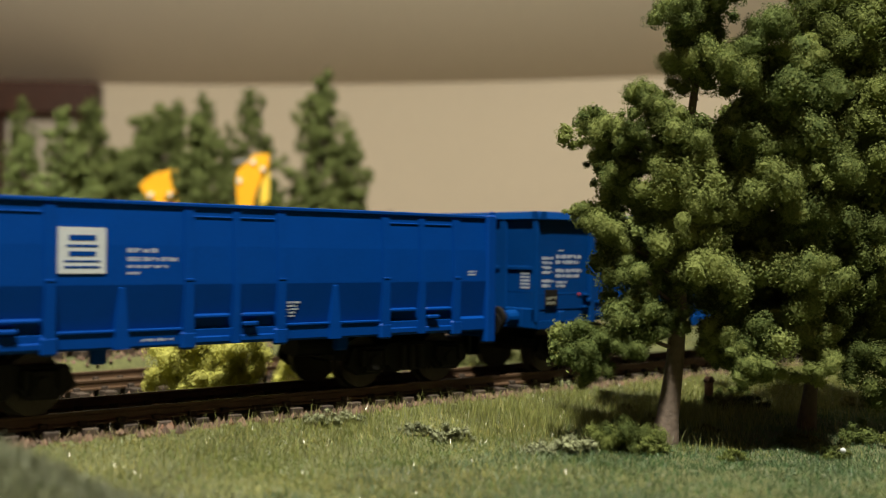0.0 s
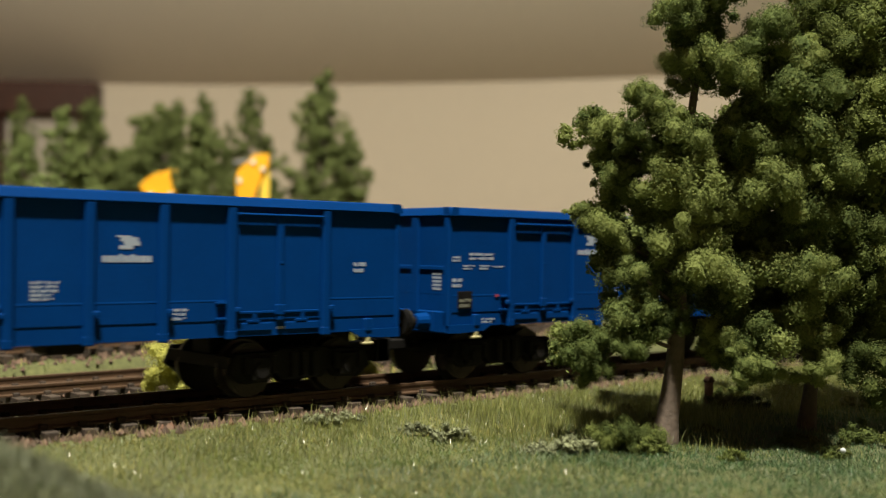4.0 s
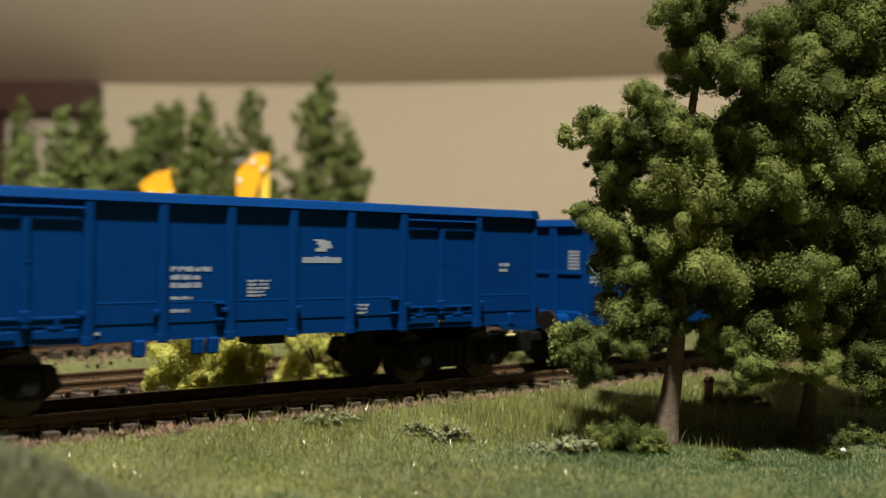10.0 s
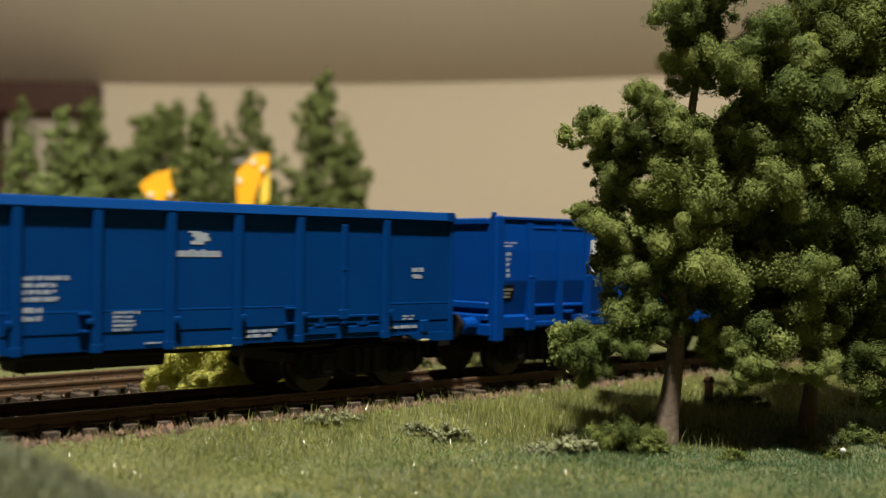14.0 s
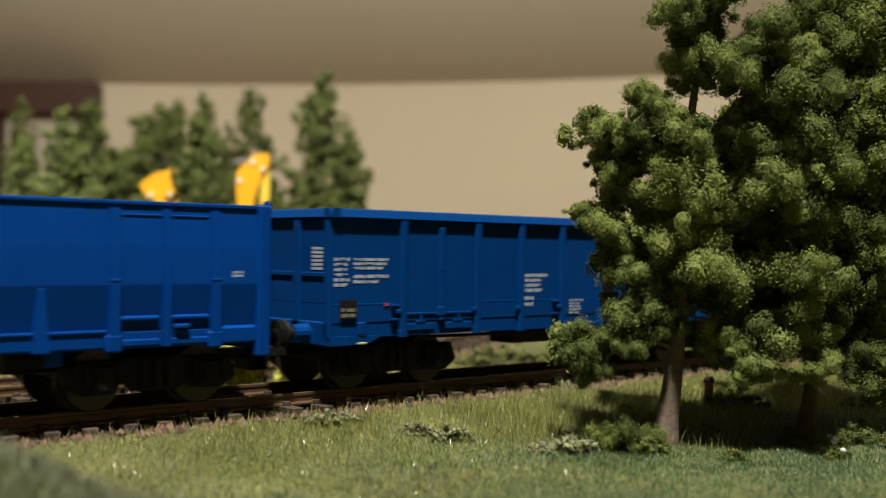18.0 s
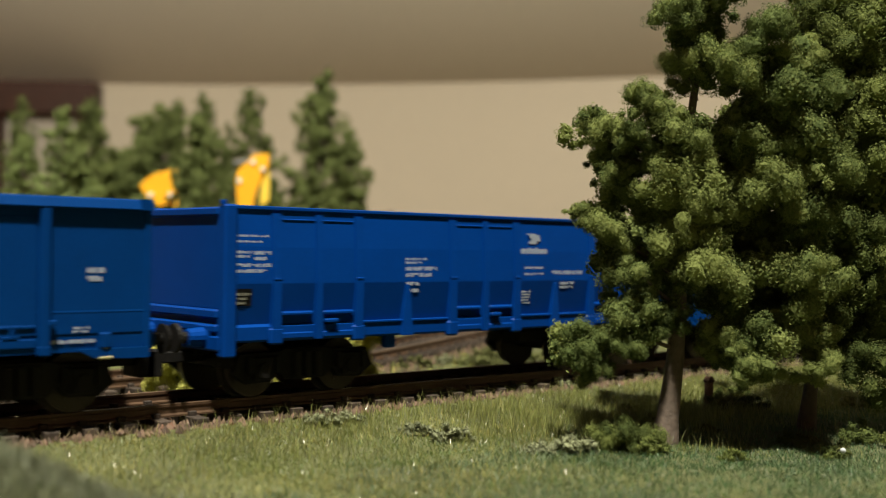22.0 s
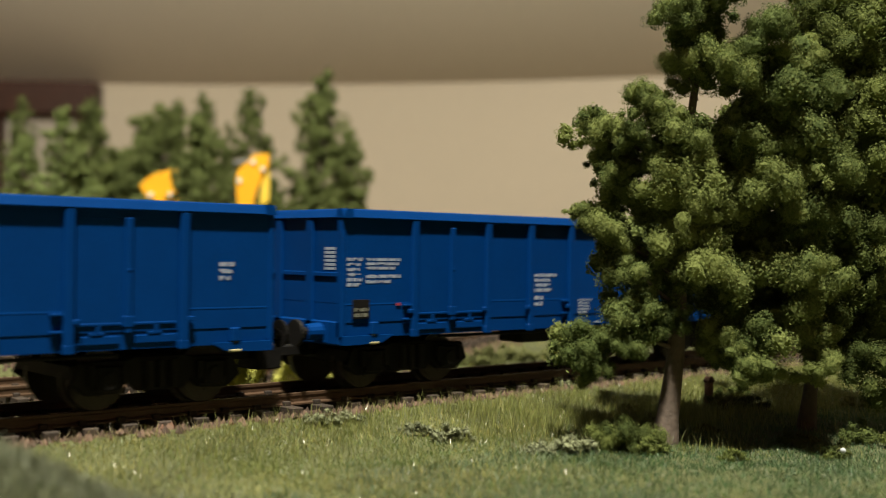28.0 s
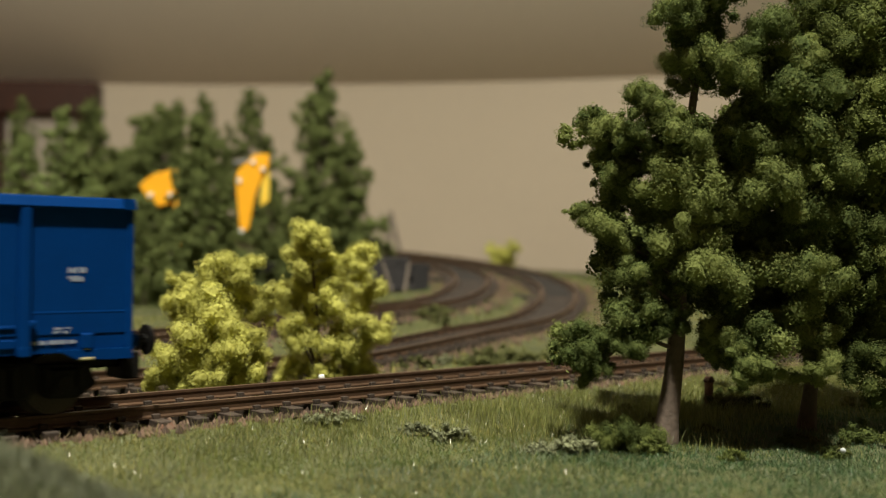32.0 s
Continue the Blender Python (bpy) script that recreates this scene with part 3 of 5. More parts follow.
YELLOW_LEAVES = [bough_mesh(LEAF_YELLOW, 13, 760, 0.064, 400 + s, 0.9, 1.12) for s in range(6)]
SHADE = [bough_mesh(SCRUB_SHADE, 9, 110, 0.17, 600 + s) for s in range(3)]
SCRUB = [bough_mesh(SHRUB, 9, 130, 0.15, 500 + s) for s in range(4)]


def put_clump(parent, meshes, where, r, rng, squash=0.85):
    m = Matrix.Translation(where) @ Euler((rng.uniform(-0.6, 0.6), rng.uniform(-0.6, 0.6), rng.uniform(0, 6.28))).to_matrix().to_4x4() @ Matrix.Diagonal((r * rng.uniform(0.9, 1.15), r * rng.uniform(0.9, 1.15), r * squash * rng.uniform(0.9, 1.1), 1))
    return part("bough", meshes[rng.randrange(len(meshes))], None, parent, at=m)


def limb(parent, name, points, r0, r1, material=BARK, sides=9):
    """A tapered, slightly knotty limb through the points, in metres in the tree's space."""
    line = smooth_line([tuple(p) for p in points], max(0.0015, (Vector(points[0]) - Vector(points[-1])).length / 14))
    verts, faces = [], []
    for i, p in enumerate(line):
        k = i / max(1, len(line) - 1)
        d = (line[min(i + 1, len(line) - 1)] - line[max(i - 1, 0)]).normalized()
        a = d.orthogonal().normalized()
        b = d.cross(a)
        r = r0 + (r1 - r0) * k
        if name == "trunk":
            r *= 1 + 0.55 * math.exp(-k * 16)
        for s in range(sides):
            t = 2 * math.pi * s / sides
            v = p + (a * math.cos(t) + b * math.sin(t)) * r * (1 + 0.16 * noise.noise((p.z * 300, s * 1.7, r0 * 900)))
            verts.append(tuple(v))
    for i in range(len(line) - 1):
        for s in range(sides):
            q, w = i * sides + s, i * sides + (s + 1) % sides
            faces.append((q, w, w + sides, q + sides))
    faces.append(tuple(range(len(verts) - sides, len(verts))))
    return part(name, mesh_from(name, verts, faces, material, True), None, parent)


CROWN_TOP = [(0.5, 72.2, 4.7), (5.8, 68.1, 4.7), (14.6, 67.1, 5.0), (22.0, 64.5, 4.0), (2.6, 62.3, 4.2), (8.9, 61.3, 5.0), (16.2, 60.4, 5.0), (23.0, 57.9, 5.8), (-12.9, 52.0, 4.1), (-4.7, 55.9, 3.7), (-9.4, 48.0, 2.6), (0.5, 50.2, 5.0), (8.9, 48.8, 5.2), (16.2, 49.9, 5.8), (25.1, 47.9, 5.8), (-7.3, 39.6, 4.4), (1.0, 41.3, 5.8), (9.9, 36.2, 5.8), (17.8, 39.5, 5.2), (25.6, 34.4, 5.4), (-11.0, 31.7, 3.6), (-14.1, 35.7, 2.3), (6.3, 78.0, 4.7), (2.1, 31.9, 4.7), (5, 45, 3.6), (12, 43, 4.0), (4, 36, 3.6), (20, 44, 4.2), (13, 54, 3.6), (20, 54, 4.0), (-3, 46, 3.4), (-7, 50, 3.0), (-9, 43, 3.0), (-2, 36, 3.4), (11, 65, 3.4), (-11, 47.5, 2.6), (4.7, 24.6, 3.4), (1.2, 27.5, 3.2)]
CROWN_LOW = [(-5.8, 25.5, 4.4), (7.3, 25.7, 5.2), (16.7, 25.9, 5.8), (25.1, 23.9, 5.2), (-15.7, 12.3, 4.4), (-7.3, 16.6, 5.0), (0.7, 16.7, 3.6), (8.6, 13.2, 3.5), (15.2, 15.9, 5.4), (24.6, 14.5, 5.8), (17.8, 6.5, 4.0), (-14.4, 7.6, 2.9), (27.2, 9.3, 3.3), (12.6, 9.1, 3.8), (-9.4, 11.9, 3.1)]
CROWN_SIDE = [(5.7, 78.7, 6.9), (12.6, 74.2, 5.7), (5.7, 68.3, 6.9), (13.8, 63.9, 5.7), (8.0, 56.9, 6.9), (2.9, 46.4, 5.2), (12.6, 51.2, 6.3), (8.0, 43.1, 6.9), (14.9, 39.7, 6.9), (4.6, 32.7, 6.9), (12.6, 30.5, 6.9), (19.5, 52.4, 6.9), (19.5, 69.7, 6.9), (6.9, 21.2, 6.3), (13.8, 17.9, 6.9), (5.7, 10.8, 4.6), (12.6, 7.5, 5.2), (19.5, 23.7, 6.9), (1.1, 60.2, 4.6), (-1.1, 21.1, 5.7), (8.0, 86.8, 6.9), (-9.2, 30.2, 6.9), (-14.9, 32.4, 5.7), (-5.7, 16.4, 5.7)]


# where the wall shows through the crown: sideways offset, height and radius in millimetres
GAPS = [(4.2, 55.3, 1.5), (17.5, 76.0, 5.0)]


def clear_of_gaps(a, z, r, gaps):
    """Pushes a bough out of the gaps in its crown."""
    for ga, gz, gr in gaps:
        d = math.hypot(a - ga, z - gz)
        need = gr + r * 0.7
        if d < need:
            a, z = ga + (a - ga) / max(d, 0.01) * need, gz + (z - gz) / max(d, 0.01) * need
    return a, z


def broad_tree(label, base, lean, height, crown, meshes, back, seed, r0, depth, split=3, rear=0, gaps=()):
    """A broad-leaved model tree: trunk, limbs out to each bough, and clumps of foam round each bough.
    crown: boughs as sideways offset, height over the rails and radius in millimetres."""
    rng = random.Random(seed)
    ob = thing("tree", Matrix.Translation(base), label, "tree", "tall trees beside the track")
    top = RIGHT * lean + Vector((0, 0, height))
    trunk = [Vector((0, 0, -0.001)), top * 0.25 + RIGHT * 0.0005, top * 0.6 - RIGHT * 0.0012, top]
    limb(ob, "trunk", trunk, r0, r0 * 0.22)
    for a, z, r in crown:
        b = rng.uniform(-1.2, 0.3) * depth
        a, z = clear_of_gaps(a, z, r * 1.1, gaps)
        where = RIGHT * a * MM + AHEAD * b + Vector((0, 0, z * MM - base.z))
        k = max(rng.uniform(0.2, 0.36), min(0.96, (where.z - 0.35 * abs(where.xy.length) - 0.004) / height))
        start = top * k
        if (where - start).length > 0.004 and a < 4:
            mid = (start + where) / 2 + Vector((0, 0, 0.0012 * rng.uniform(-1, 1.5)))
            limb(ob, "limb", [start, mid, where], r0 * 0.26 * (1.1 - k), 0.00025, sides=6)
            if (where - start).length > 0.009:
                put_clump(ob, meshes, start.lerp(where, 0.62) + AHEAD * 0.002, r * MM * 0.75, rng, 0.9)
        put_clump(ob, meshes, where, r * MM * 1.22, rng, 0.95)
        for k in range(split):
            off = AHEAD * depth * (0.6 + k * 1.3) + RIGHT * r * MM * rng.uniform(-0.7, 1.0) + Vector((0, 0, r * MM * rng.uniform(-0.7, 0.7)))
            q, size = where + off, r * rng.uniform(0.85, 1.15)
            if any(math.hypot(q.dot(RIGHT) / MM * 0.95 - ga, (q.z + base.z) / MM * 0.97 - gz) < gr + size for ga, gz, gr in gaps):
                continue
            put_clump(ob, back, q, size * MM, rng, 0.95)
    for k in range(rear):
        z = 27 + 43 * rng.random() ** 1.4
        a = rng.uniform(-7 + max(0.0, z - 42) * 0.6, 27)
        far, size = rng.uniform(0.017, 0.045), rng.uniform(5.0, 7.5)
        if any(math.hypot((a - ga) * 0.9, z - gz) < gr + size * 1.1 for ga, gz, gr in gaps):
            continue
        put_clump(ob, back, RIGHT * a * MM + AHEAD * far + Vector((0, 0, z * MM)), size * MM, rng, 0.9)
    return ob


def column_tree(label, base, height, width, seed, lean=0.0, meshes=FAR_LEAVES):
    """A narrow far tree: a trunk with tiers of drooping, ragged sprays round a few leaders that end in a pointed tip."""
    rng = random.Random(seed)
    ob = thing("tree", Matrix.Translation(base), label, "tree", "trees behind the curve")
    limb(ob, "trunk", [Vector((0, 0, -0.002)), Vector((lean * 0.4, 0, height * 0.5)), Vector((lean, 0, height * 0.94))], width * 0.07, width * 0.015, sides=7)
    n = int(26 + height / width * 12)
    lobe = [rng.uniform(0.66, 1.25) for _ in range(7)]
    for i in range(n):
        k = (i + 0.5) / n
        z = height * (0.05 + 0.935 * k)
        t = i * 2.4 + rng.uniform(-0.6, 0.6)
        tier = lobe[int(k * 6.99)] * (0.82 + 0.28 * math.sin(k * 19 + seed + math.cos(t)))
        spread = width * 0.46 * (1.0 - k ** 2.8) ** 0.7 * tier * rng.uniform(0.5, 1.0)
        where = Vector((lean * k + math.cos(t) * spread, math.sin(t) * spread, z - spread * 0.2))
        r = width * rng.uniform(0.12, 0.23) * (1.0 - 0.42 * k)
        put_clump(ob, meshes, where, r, rng, 1.15)
        if i % 6 == 0:
            limb(ob, "limb", [Vector((lean * k * 0.8, 0, z - height * 0.05)), where * 0.5 + Vector((lean * k * 0.4, 0, z * 0.5)), where], width * 0.02, width * 0.008, sides=5)
        if i % 2:
            put_clump(ob, meshes, Vector((lean * k + math.cos(t + 2.5) * spread * 0.45, math.sin(t + 2.5) * spread * 0.45, z)), r * 0.9, rng, 1.2)
    put_clump(ob, meshes, Vector((lean, 0, height * 0.965)), width * 0.085, rng, 1.5)
    return ob


def on_ground(ahead, right, sink=0.0):
    p = spot(ahead, right, 0)
    return Vector((p.x, p.y, ground_z(p.x, p.y) - sink))


def on_sight(px, py):
    """The place on the ground that lies in the line of sight px across and py down."""
    d = 0.14
    while d < 1.0:
        base = on_ground(d, (px - 784) / 2017.5 * d)
        if (0.02886 - base.z) * 2017.5 / d < py - 443 - (px - 784) * 0.0143:
            break
        d += 0.001
    return base, d


def trees():
    b1, b2 = spot(0.211, 0.0414, 0), spot(0.226, 0.0724, 0)
    b1.z, b2.z = ground_z(b1.x, b1.y), ground_z(b2.x, b2.y)
    broad_tree("tall green foam tree with brown trunk on the grass", b1, 0.007, 0.082, CROWN_TOP + CROWN_LOW, NEAR_LEAVES, NEAR_BACK, 3, 0.0019, 0.0065, 2, 28, GAPS)
    broad_tree("tall dark green foam tree at the grass edge", b2, 0.007, 0.090, CROWN_SIDE, DARK_LEAVES, DARK_BACK, 8, 0.00135, 0.009, 3, 18)
    far = "narrow dark green model tree behind the tracks"
    light = "narrow light green model tree behind the tracks"
    # distance ahead, offset, height, width, lean
    for i, (d, px, top, w, label) in enumerate([(0.86, 568, 140, 0.066, far), (0.80, 615, 245, 0.056, far), (0.62, 350, 214, 0.046, far), (0.92, 290, 205, 0.050, far), (0.62, 394, 245, 0.020, far), (0.60, 376, 285, 0.026, far), (0.60, 345, 320, 0.034, far), (0.98, 438, 165, 0.062, far), (1.02, 358, 172, 0.050, far),
                                               (0.95, 265, 212, 0.085, far), (0.92, 235, 262, 0.06, far), (0.62, 108, 192, 0.032, light), (0.60, 40, 245, 0.036, light), (0.64, 150, 305, 0.040, light), (1.0, 310, 187, 0.05, far), (0.98, 155, 182, 0.060, far), (0.98, 35, 180, 0.040, far), (0.90, 205, 285, 0.07, far), (0.78, 482, 335, 0.045, far), (0.64, 262, 362, 0.032, far), (0.74, 520, 350, 0.03, far), (0.66, 300, 420, 0.04, far), (0.66, 400, 420, 0.04, far)]):
        base = on_ground(d, (px - 784) / 2017.5 * d)
        z_top = 0.02886 - (top - 443 - (px - 784) * 0.0143) * d / 2017.5
        column_tree(label, base, z_top - base.z, w * (1.22 if px < 250 else 1.1), 50 + i, 0.0, LIGHT_LEAVES if label is light else FAR_LEAVES)


trees()


def bush(label, base, boughs, meshes, seed, name="bush", category="bush", group="", depth=0.006, squash=0.95):
    """A bush of foam clumps on a few thin stems. boughs: sideways offset, height and radius in millimetres."""
    rng = random.Random(seed)
    ob = thing(name, Matrix.Translation(base), label, category, group)
    for i, (a, z, r) in enumerate(boughs):
        where = RIGHT * a * MM + AHEAD * rng.uniform(-1, 1) * depth + Vector((0, 0, z * MM))
        if i % 3 == 0 and z > 4:
            limb(ob, "stem", [Vector((0, 0, -0.001)), where * 0.5 + Vector((0, 0, 0.001)), where], 0.0006, 0.0002, sides=6)
        put_clump(ob, meshes, where, r * MM * 1.38, rng, squash)
    return ob


def bushes():
    yb = "bright yellow green foam bush behind the track"
    bush(yb, on_ground(0.267, -0.0545), [(-8, 5, 5), (0, 5, 5), (8, 5, 5), (-5, 13, 5.5), (4, 13, 6), (10, 14, 4.5), (-6, 22, 5), (3, 22, 6), (10, 22, 4.5), (2, 30, 4.5), (8, 31, 4), (-8, 28, 2.5)], YELLOW_LEAVES, 61, group="yellow bushes")
    bush(yb, on_ground(0.289, -0.0300), [(-7, 5, 4.5), (0, 5, 4), (8, 5, 5), (-5, 14, 5), (6, 13, 6), (12, 17, 4), (-8, 23, 5), (2, 22, 6), (10, 24, 5), (-4, 32, 5), (4, 31, 5), (9, 33, 4), (-3, 39, 4.5), (-13, 24, 2.5)], YELLOW_LEAVES, 62, group="yellow bushes")
    bush("small yellow green bush beyond the curve", on_ground(0.93, 0.048), [(-8, 20, 5), (0, 13, 6.5), (8, 21, 5.5), (3, 6, 6), (-5, 14, 5.5), (5, 14, 5.5)], YELLOW_LEAVES, 63, group="yellow bushes")
    rng = random.Random(9)
    low = "low dark green scrub between the tracks"
    for px, py, w in ((845, 636, 44), (893, 630, 48), (931, 634, 36), (985, 624, 34), (745, 640, 26), (711, 644, 22), (790, 634, 22), (771, 556, 40), (1031, 640, 36), (865, 640, 40)):
        base, d = on_sight(px, py + 10)
        s = d / 2017.5 * 1000
        bush(low, base, [(-w * s * 0.5, 1.2, w * s * 0.3), (0, 1.8, w * s * 0.38), (w * s * 0.5, 1.3, w * s * 0.3)], SHADE if px % 2 else SCRUB, 70 + px, group="low scrub", squash=0.9)
    tuft = "small grey green scrub tuft in the grass"
    for px, py, r in ((1112, 788, 5.0), (1150, 796, 3.2), (1020, 795, 3.4), (800, 775, 3.2), (745, 768, 2.6), (575, 765, 2.8), (620, 760, 2.2), (905, 690, 1.4), (1010, 700, 1.6), (960, 800, 2.2), (1300, 800, 2), (1545, 775, 4), (1480, 790, 2.2)):
        d = (0.02886 + 0.0058) * 2017.5 / (py + 6 - 443 - (px - 784) * 0.0143)
        base = on_ground(d, (px - 784) / 2017.5 * d)
        bush(tuft, base, [(-r * 0.8, r * 0.35, r * 0.5), (0, r * 0.5, r * 0.6), (r * 0.8, r * 0.3, r * 0.5)], (DARK_BACK if r < 4.5 else DARK_LEAVES) if px > 1060 else SCRUB, 90 + px, "scrub", "scrub", "scrub tufts", 0.002, 1.2 if r > 4.5 else 0.85)
    # low plants, kept dark to make up for the trees' thin cast shade
    under = "low undergrowth coloured dark to deepen the shade of the trees"
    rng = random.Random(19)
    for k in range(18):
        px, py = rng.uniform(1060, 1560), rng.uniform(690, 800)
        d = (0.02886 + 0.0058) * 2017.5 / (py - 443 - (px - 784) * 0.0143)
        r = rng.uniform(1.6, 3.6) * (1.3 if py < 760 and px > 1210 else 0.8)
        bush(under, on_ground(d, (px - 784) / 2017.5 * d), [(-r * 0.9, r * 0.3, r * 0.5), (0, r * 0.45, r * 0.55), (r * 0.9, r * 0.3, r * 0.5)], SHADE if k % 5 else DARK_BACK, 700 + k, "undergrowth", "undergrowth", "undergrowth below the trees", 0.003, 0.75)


bushes()


# ---- the wagons ----
def prism_x(section, x0, x1):
    """A section in y and z, in millimetres, drawn out from x0 to x1."""
    n = len(section)
    verts = [(x * MM, y * MM, z * MM) for x in (x0, x1) for y, z in section]
    faces = [(i, (i + 1) % n, n + (i + 1) % n, n + i) for i in range(n)] + [tuple(range(n))[::-1], tuple(range(n, 2 * n))]
    bm = bmesh.new()
    vs = [bm.verts.new(v) for v in verts]
    for f in faces:
        bm.faces.new([vs[i] for i in f])
    bmesh.ops.recalc_face_normals(bm, faces=bm.faces)
    return bm


def both(section):
    return section, [(-y, z) for y, z in section]


def lettering(parent, u0, z0, u1, z1, lines, y, material=WHITE_PRINT, seed=0, half=73.75):
    """A block of print on the near side: small strokes in words of uneven length, one row a line. u: millimetres from the left end; y: the wall's face, or its face at a height."""
    rng = random.Random(seed + int(u0 * 10 + z0 * 100))
    bm = bmesh.new()
    pitch = (z1 - z0) / lines
    for i in range(lines):
        x, stop = u0 - half, u0 - half + (u1 - u0) * (1 if i == 0 else rng.uniform(0.72, 1.0))
        z = z1 - pitch * (i + 0.85)
        tall = pitch * 0.64
        y0 = y(z + tall) - 0.03 if callable(y) else y - 0.035
        word = rng.randrange(2, 6)
        while x < stop - 0.15:
            w = min(rng.uniform(0.32, 0.62), stop - x)
            box(bm, x, x + w, y0, y0 + 0.085, z + (tall * 0.45 if rng.random() < 0.12 else 0), z + tall * rng.choice((1, 1, 1, 0.8)))
            word -= 1
            x += w + (0.13 if word else 0.42)
            word = word or rng.randrange(2, 6)
    return part("lettering", bm, material, parent, "white printed lettering" if material is WHITE_PRINT else "")


def company_mark(parent, u, z, y, half=73.75):
    """The white emblem over a bar of print."""
    bm = bmesh.new()
    for k, (a, b, c, d) in enumerate(((-2.1, 0.6, 1.1, 1.3), (-1.3, 1.9, 0.3, 1.0), (-0.7, 2.2, -0.5, 0.2), (-1.6, 1.0, -1.2, -0.6))):
        box(bm, u - half + a, u - half + b, y - 0.035, y + 0.05, z + c * 0.9 - 0.1, z + d * 0.9)
    part("emblem", bm, WHITE_PRINT, parent, "white printed emblem")
    bm = bmesh.new()
    x = u - half - 4.6
    rng = random.Random(4)
    while x < u - half + 4.4:
        w = rng.uniform(0.7, 1.1)
        box(bm, x, x + w, y - 0.035, y + 0.05, z - 3.4, z - 2.3 + rng.choice((0, 0, 0.25)))
        x += w + 0.16
    part("lettering", bm, WHITE_PRINT, parent, "white printed lettering")


def wheelset_mesh():
    bm = bmesh.new()
    tube(bm, (0, -9.6, 0), (0, 9.6, 0), 0.9, 0.9, 10)
    for s in (-1, 1):
        tube(bm, (0, s * 7.0, 0), (0, s * 7.6, 0), 5.9, 5.9, 28)
        tube(bm, (0, s * 7.6, 0), (0, s * 9.7, 0), 5.35, 5.25, 28)
        tube(bm, (0, s * 9.6, 0), (0, s * 9.95, 0), 4.6, 4.6, 28)
        tube(bm, (0, s * 9.6, 0), (0, s * 10.6, 0), 1.4, 1.1, 12)
        for k in range(4):
            a = k * math.pi / 2
            tube(bm, (2.9 * math.cos(a), s * 9.7, 2.9 * math.sin(a)), (2.9 * math.cos(a), s * 10.1, 2.9 * math.sin(a)), 0.5, 0.4, 8)
    return ready("wheelset", bm, STEEL)


def bogie_mesh():
    """Two side frames, dropped in the middle, with a bolster and two headstocks."""
    bm = bmesh.new()
    frame_outline = [(-16.5, 5.2), (-15.0, 8.8), (-6.5, 8.9), (-5.0, 9.4), (5.0, 9.4), (6.5, 8.9), (15.0, 8.8), (16.5, 5.2), (13.5, 3.0), (8.0, 3.2), (6.3, 5.2), (4.6, 3.4), (-4.6, 3.4), (-6.3, 5.2), (-8.0, 3.2), (-13.5, 3.0)]
    for y in (-13.1, 11.3):
        b = extrude_outline(frame_outline, y, y + 1.8, bevel=0.15)
        me = bpy.data.meshes.new("tmp")
        b.to_mesh(me)
        b.free()
        bm.from_mesh(me)
        bpy.data.meshes.remove(me)
    box(bm, -4, 4, -12, 12, 5.0, 9.8, bevel=0.3)
    for x in (-16, 15):
        box(bm, x, x + 1, -12, 12, 5.8, 8.2, bevel=0.1)
    for s in (-1, 1):
        for x in (-2.4, 0, 2.4):
            tube(bm, (x, s * 13.3, 3.9), (x, s * 13.3, 8.7), 0.95, 0.95, 8)
    return ready("bogie", bm, BLACK)


def axle_box_mesh():
    bm = boxes((-2.2, 2.2, -0.9, 0.9, -2.0, 2.6), bevel=0.35)
    tube(bm, (0, -1.3, 0), (0, -0.6, 0), 1.5, 1.6, 12)
    for s in (-1, 1):
        tube(bm, (s * 2.9, -0.4, -0.6), (s * 2.9, -0.4, 2.6), 0.65, 0.65, 8)
    return ready("axle_box", bm, BLACK)


WHEELSET, BOGIE, AXLE_BOX = wheelset_mesh(), bogie_mesh(), axle_box_mesh()
WHEEL_R = 0.00535


